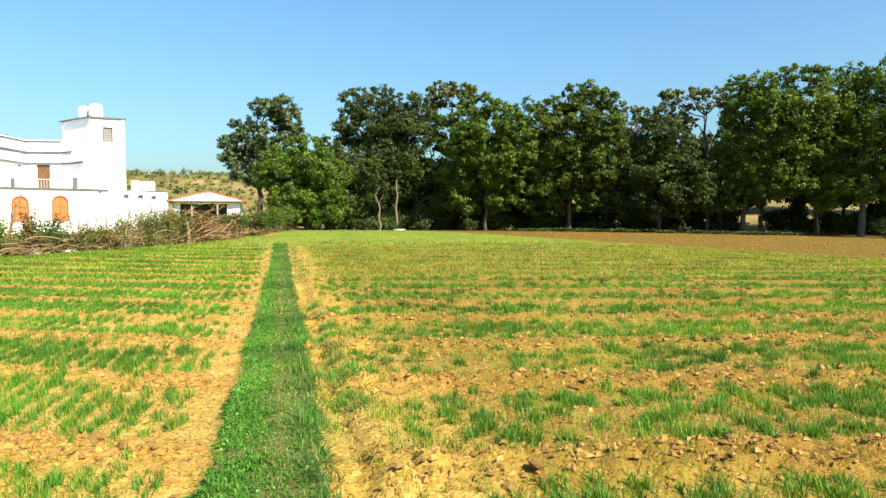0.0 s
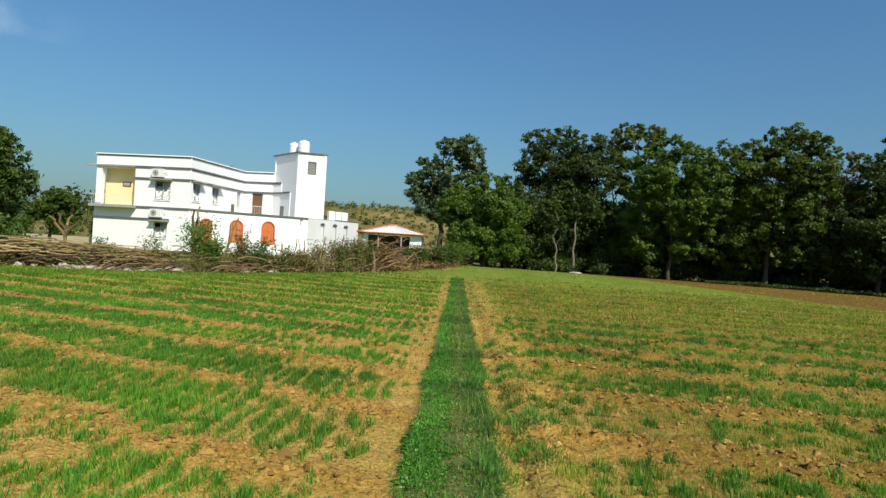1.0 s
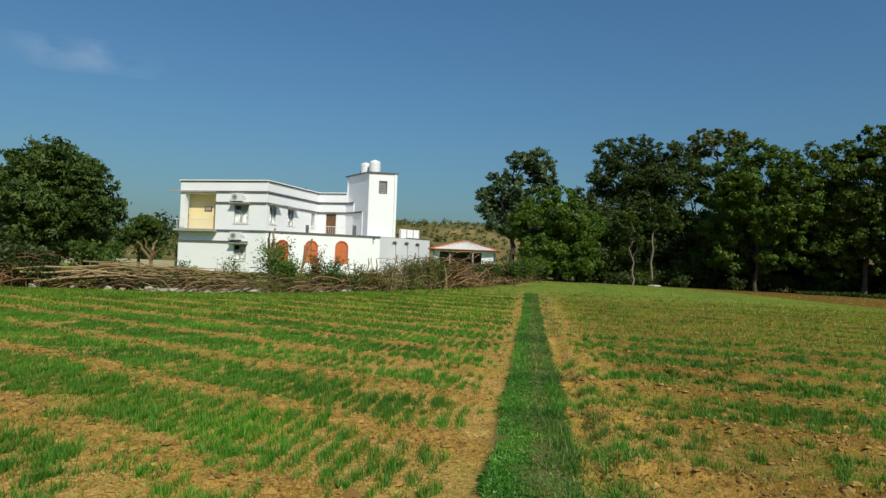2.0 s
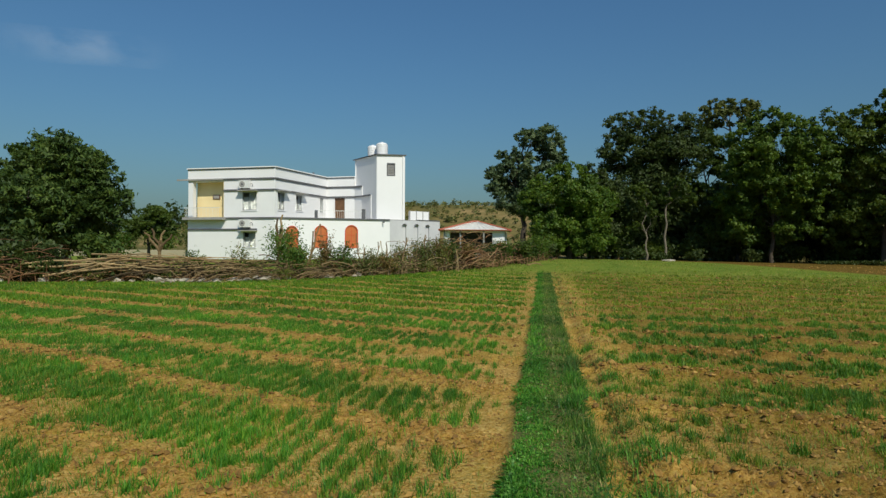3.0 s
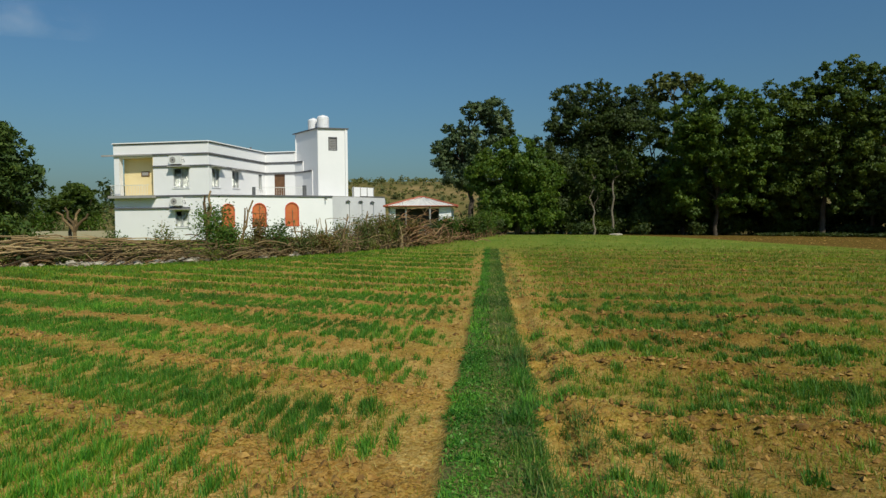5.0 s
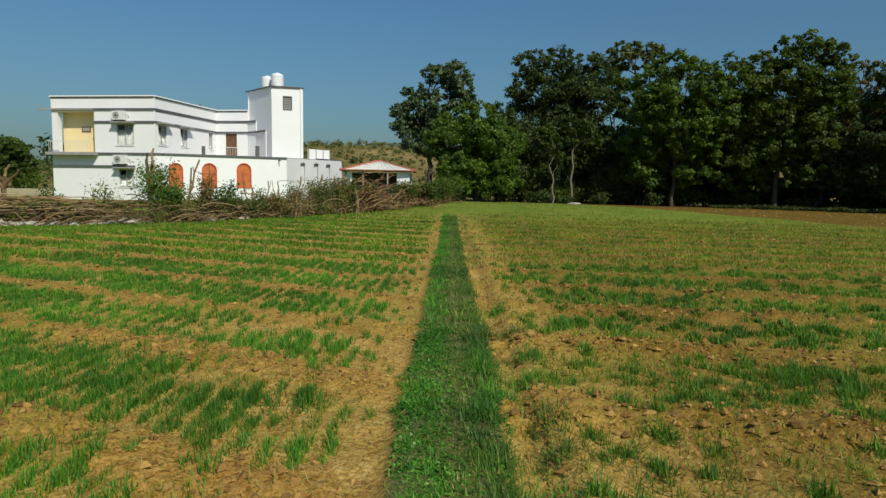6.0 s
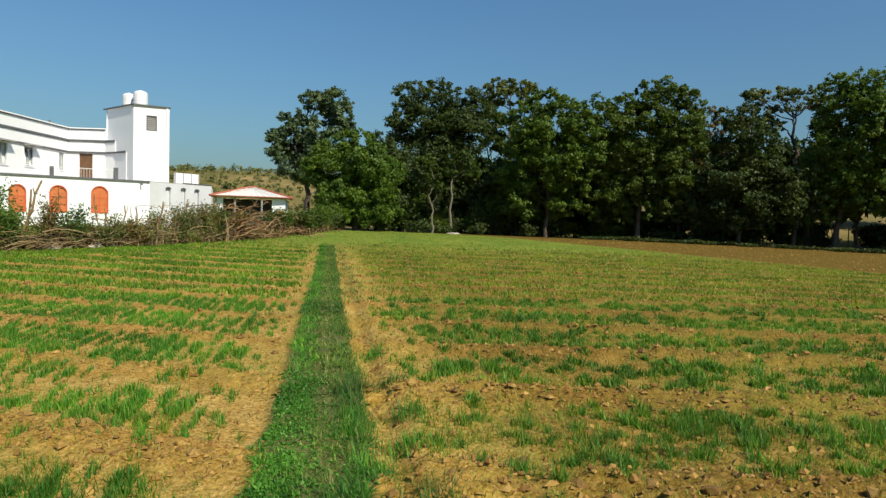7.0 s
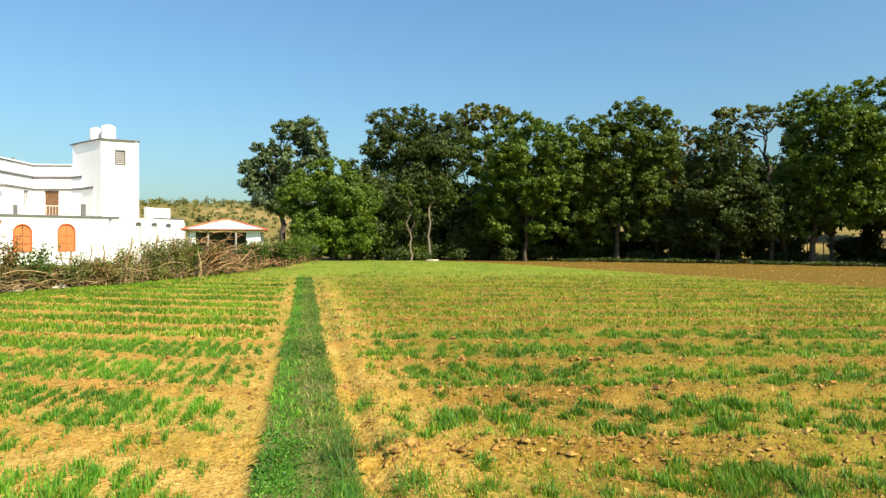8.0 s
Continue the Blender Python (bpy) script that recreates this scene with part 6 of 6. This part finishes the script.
for k, (x, y) in enumerate([(0.0, 7.22), (0.09, 5.63), (0.05, 8.25), (0.03, 10.13), (0.06, 8.6), (0.02, 6.6), (0.08, 4.7), (0.01, 12.2), (0.33, 8.1), (0.34, 7.2), (0.28, 6.2), (0.40, 9.5), (0.3, 10.9), (0.36, 6.75), (0.42, 5.75), (0.44, 5.05), (0.30, 5.3), (0.10, 6.15), (0.12, 7.6), (0.08, 9.3), (0.45, 8.7)]):
    weed_tuft(x, y, 0.13, 0.30, 600 + k, LAWN_DRY if k % 2 else LAWN, "dark ragged grass tuft beside the footpath")


def build_clods(name, y0, y1, per, lo, hi, seed, label, x0=-14, x1=20):
    """Broken lumps of soil, thickest on the bunds."""
    rng = np.random.RandomState(seed)
    x, y = scatter(x0, x1, y0, y1, per, rng)
    s = np.where(x < 0, stripe_left(x, y), stripe_right(x, y))
    chance = (0.16 + 0.84 * (1 - smooth(s, 0.2, 0.55))) * np.where(x < 0, 1.0, 1.3)
    chance = chance * (0.3 + 0.7 * smooth(layered(x / 0.6 + 77, y / 0.6, 2), 0.35, 0.6)) + 0.5 * np.exp(-(((x - 0.27) / 0.1) ** 2))
    keep = in_view(x, y) & fence_side(x, y) & (np.abs(x + 0.22) > 0.38) & (rng.rand(len(x)) < chance) & ((x1 < 21) | (x + 0.46 * (y - 26.0) > 22.4))
    x, y = x[keep], y[keep]
    n = len(x)
    z = land(x, y)
    lump = np.array([(1, 0, 0.1), (0.2, 0.95, -0.1), (-0.95, 0.2, 0.15), (-0.1, -1, 0), (0.25, 0.2, 0.9), (-0.3, -0.25, 0.8), (0, 0, -0.8)], float)
    tri = np.array([(0, 1, 4), (1, 2, 4), (2, 5, 4), (2, 3, 5), (3, 0, 5), (0, 4, 5), (1, 0, 6), (2, 1, 6), (3, 2, 6), (0, 3, 6)])
    r = lo + (hi - lo) * rng.rand(n) ** 2.5
    v = lump[None] * r[:, None, None] * rng.uniform(0.72, 1.22, (n, 7, 1)) * rng.uniform(0.55, 1.5, (n, 1, 3)) * np.array([1.1, 1.1, 0.85])
    a = rng.uniform(0, 6.28, n)
    c, s = np.cos(a)[:, None], np.sin(a)[:, None]
    vx, vy = v[..., 0] * c - v[..., 1] * s, v[..., 0] * s + v[..., 1] * c
    v = np.stack([vx + x[:, None], vy + y[:, None], v[..., 2] + (z + r * 0.08)[:, None]], -1)
    me = bpy.data.meshes.new(name)
    me.vertices.add(n * 7)
    me.vertices.foreach_set("co", v.astype(np.float32).ravel())
    idx = (tri[None] + (np.arange(n) * 7)[:, None, None]).astype(np.int32)
    me.loops.add(idx.size)
    me.loops.foreach_set("vertex_index", idx.ravel())
    me.polygons.add(n * 10)
    me.polygons.foreach_set("loop_start", (np.arange(n * 10) * 3).astype(np.int32))
    me.polygons.foreach_set("use_smooth", np.zeros(n * 10, bool))
    me.update(calc_edges=True)
    return field_single(name, me, CLOD, label, "soil clods")


build_clods("soil_clods", 2.7, 9.5, 270, 0.007, 0.034, 701, "broken brown clods of dry soil")
build_clods("soil_clods", 9.5, 20.0, 45, 0.012, 0.045, 702, "broken brown clods of dry soil")
build_clods("soil_clods", 20.0, 34.0, 11, 0.02, 0.065, 704, "broken brown clods of dry soil", 0, 20)
build_clods("soil_clods", 24.0, 48.0, 14, 0.02, 0.055, 703, "large brown clods on the ploughed strip", 12, 38)


def build_crumbs(name, y0, y1, per, lo, hi, seed, label):
    """Fine crumbs of soil strewn over the beds."""
    rng = np.random.RandomState(seed)
    x, y = scatter(-9, 11, y0, y1, per, rng)
    keep = in_view(x, y) & (np.abs(x + 0.22) > 0.37) & (rng.rand(len(x)) < 0.2 + 0.8 * smooth(layered(x / 0.3 + 7, y / 0.3, 3), 0.42, 0.6))
    x, y = x[keep], y[keep]
    n = len(x)
    octa = np.array([(1, 0, -0.3), (-1, 0, -0.3), (0, 1, -0.3), (0, -1, -0.3), (0.2, 0.1, 0.6)], float)
    tri = np.array([(0, 2, 4), (2, 1, 4), (1, 3, 4), (3, 0, 4)])
    r = lo + (hi - lo) * rng.rand(n) ** 2
    v = octa[None] * r[:, None, None] * rng.uniform(0.5, 1.5, (n, 5, 1)) + rng.normal(size=(n, 5, 3)) * r[:, None, None] * 0.3
    a = rng.uniform(0, 6.28, n)
    c, s = np.cos(a)[:, None], np.sin(a)[:, None]
    v = np.stack([v[..., 0] * c - v[..., 1] * s + x[:, None], v[..., 0] * s + v[..., 1] * c + y[:, None], v[..., 2] + (land(x, y) + r * 0.2)[:, None]], -1)
    me = bpy.data.meshes.new(name)
    me.vertices.add(n * 5)
    me.vertices.foreach_set("co", v.astype(np.float32).ravel())
    idx = (tri[None] + (np.arange(n) * 5)[:, None, None]).astype(np.int32)
    me.loops.add(idx.size)
    me.loops.foreach_set("vertex_index", idx.ravel())
    me.polygons.add(n * 4)
    me.polygons.foreach_set("loop_start", (np.arange(n * 4) * 3).astype(np.int32))
    me.polygons.foreach_set("use_smooth", np.zeros(n * 4, bool))
    me.update(calc_edges=True)
    return field_single(name, me, CLOD, label, "soil crumbs")


build_crumbs("soil_crumbs", 2.8, 8.0, 480, 0.005, 0.018, 711, "fine crumbs of dry brown soil")
build_crumbs("soil_crumbs", 8.0, 13.0, 260, 0.007, 0.02, 712, "fine crumbs of dry brown soil")


def wisp_of_cloud():
    m, nt, b = tree_of("thin_cloud")
    gen = nt.nodes.new("ShaderNodeTexCoord").outputs["Generated"]
    sep = nt.nodes.new("ShaderNodeSeparateXYZ")
    nt.links.new(gen, sep.inputs[0])
    stretch = nt.nodes.new("ShaderNodeVectorMath")
    stretch.operation = "MULTIPLY"
    stretch.inputs[1].default_value = (2.2, 2.2, 1.6)
    nt.links.new(gen, stretch.inputs[0])
    wave = ramp(nt, noise_of(nt, 0.9, 5, 0.55, stretch.outputs[0]), [(0.38, (0, 0, 0)), (0.75, (1, 1, 1))])
    fall = 1.0
    for axis in (0, 2):
        u = sums(nt, "MULTIPLY", sums(nt, "MULTIPLY", sep.outputs[axis], sums(nt, "SUBTRACT", 1.0, sep.outputs[axis])), 4.0)
        fall = sums(nt, "MULTIPLY", sums(nt, "POWER", u, 1.6), fall)
    b.inputs["Base Color"].default_value = (0.8, 0.82, 0.86, 1)
    b.inputs["Roughness"].default_value = 1.0
    nt.links.new(sums(nt, "MULTIPLY", sums(nt, "MULTIPLY", wave, fall), 0.2), b.inputs["Alpha"])
    c, d = Vector((-1770.0, 2310.0, 785.0)), Vector((0.777, 0.63, 0.0))
    verts, n = [], 16
    for j in range(5):
        for i in range(n + 1):
            p = c + d * (i / n - 0.5) * 680 + Vector((0, 0, (j / 4 - 0.5) * 140 + (i / n - 0.5) * 50))
            verts.append(p)
    faces = [(j * (n + 1) + i, j * (n + 1) + i + 1, (j + 1) * (n + 1) + i + 1, (j + 1) * (n + 1) + i) for j in range(4) for i in range(n)]
    single("cloud", Geo().add(verts, faces), m, "thin white wisp of cloud in the blue sky", "cloud", kind="structure")


wisp_of_cloud()


# ---- the larger clods of the bunds, one by one ----
def clod_mesh(seed):
    bm = bmesh.new()
    bmesh.ops.create_icosphere(bm, subdivisions=1, radius=1.0)
    rng = np.random.RandomState(seed)
    for v in bm.verts:
        v.co *= rng.uniform(0.66, 1.2)
        v.co.z = v.co.z * 0.62 + 0.12
    me = bpy.data.meshes.new("clod")
    bm.to_mesh(me)
    bm.free()
    me.polygons.foreach_set("use_smooth", np.zeros(len(me.polygons), bool))
    me.materials.append(CLOD_PIECE)
    return me


CLOD_MESHES = [clod_mesh(1300 + k) for k in range(10)]
rs = np.random.RandomState(77)
placed = 0
while placed < 230:
    x, y = rs.uniform(-4.0, 5.0), rs.uniform(3.4, 9.5)
    if x > 0.45 and stripe_right(x, y) > 0.42 or x < -0.9 and stripe_left(x, y) > 0.3 or -0.9 < x < 0.45:
        continue
    if x < 0 and rs.rand() < 0.6:
        continue
    r = 0.018 + 0.050 * rs.rand() ** 3
    ob = new("clod", CLOD_MESHES[placed % 10])
    ob.matrix_world = pose(x, y, float(land(x, y)) - 0.1 * r, rs.uniform(-20, 20), rs.uniform(-20, 20), rs.uniform(0, 360)) @ Matrix.Diagonal((r * rs.uniform(0.8, 1.4), r * rs.uniform(0.8, 1.3), r * rs.uniform(0.7, 1.1), 1.0))
    ob.parent = GROUND
    placed += 1
# a low ridge of large clods across the beds
for k in range(70):
    f = rs.rand()
    x, y = 8.7 + 1.25 * f + rs.normal() * 0.13, 10.9 + 4.5 * f + rs.normal() * 0.13
    r = 0.03 + 0.05 * rs.rand() ** 2
    ob = new("clod", CLOD_MESHES[k % 10])
    ob.matrix_world = pose(x, y, float(land(x, y)) + (0.03 * (k % 3) - 0.1 * r), rs.uniform(-20, 20), rs.uniform(-20, 20), rs.uniform(0, 360)) @ Matrix.Diagonal((r * rs.uniform(0.8, 1.4), r * rs.uniform(0.8, 1.3), r * rs.uniform(0.7, 1.1), 1.0))
    ob.parent = GROUND
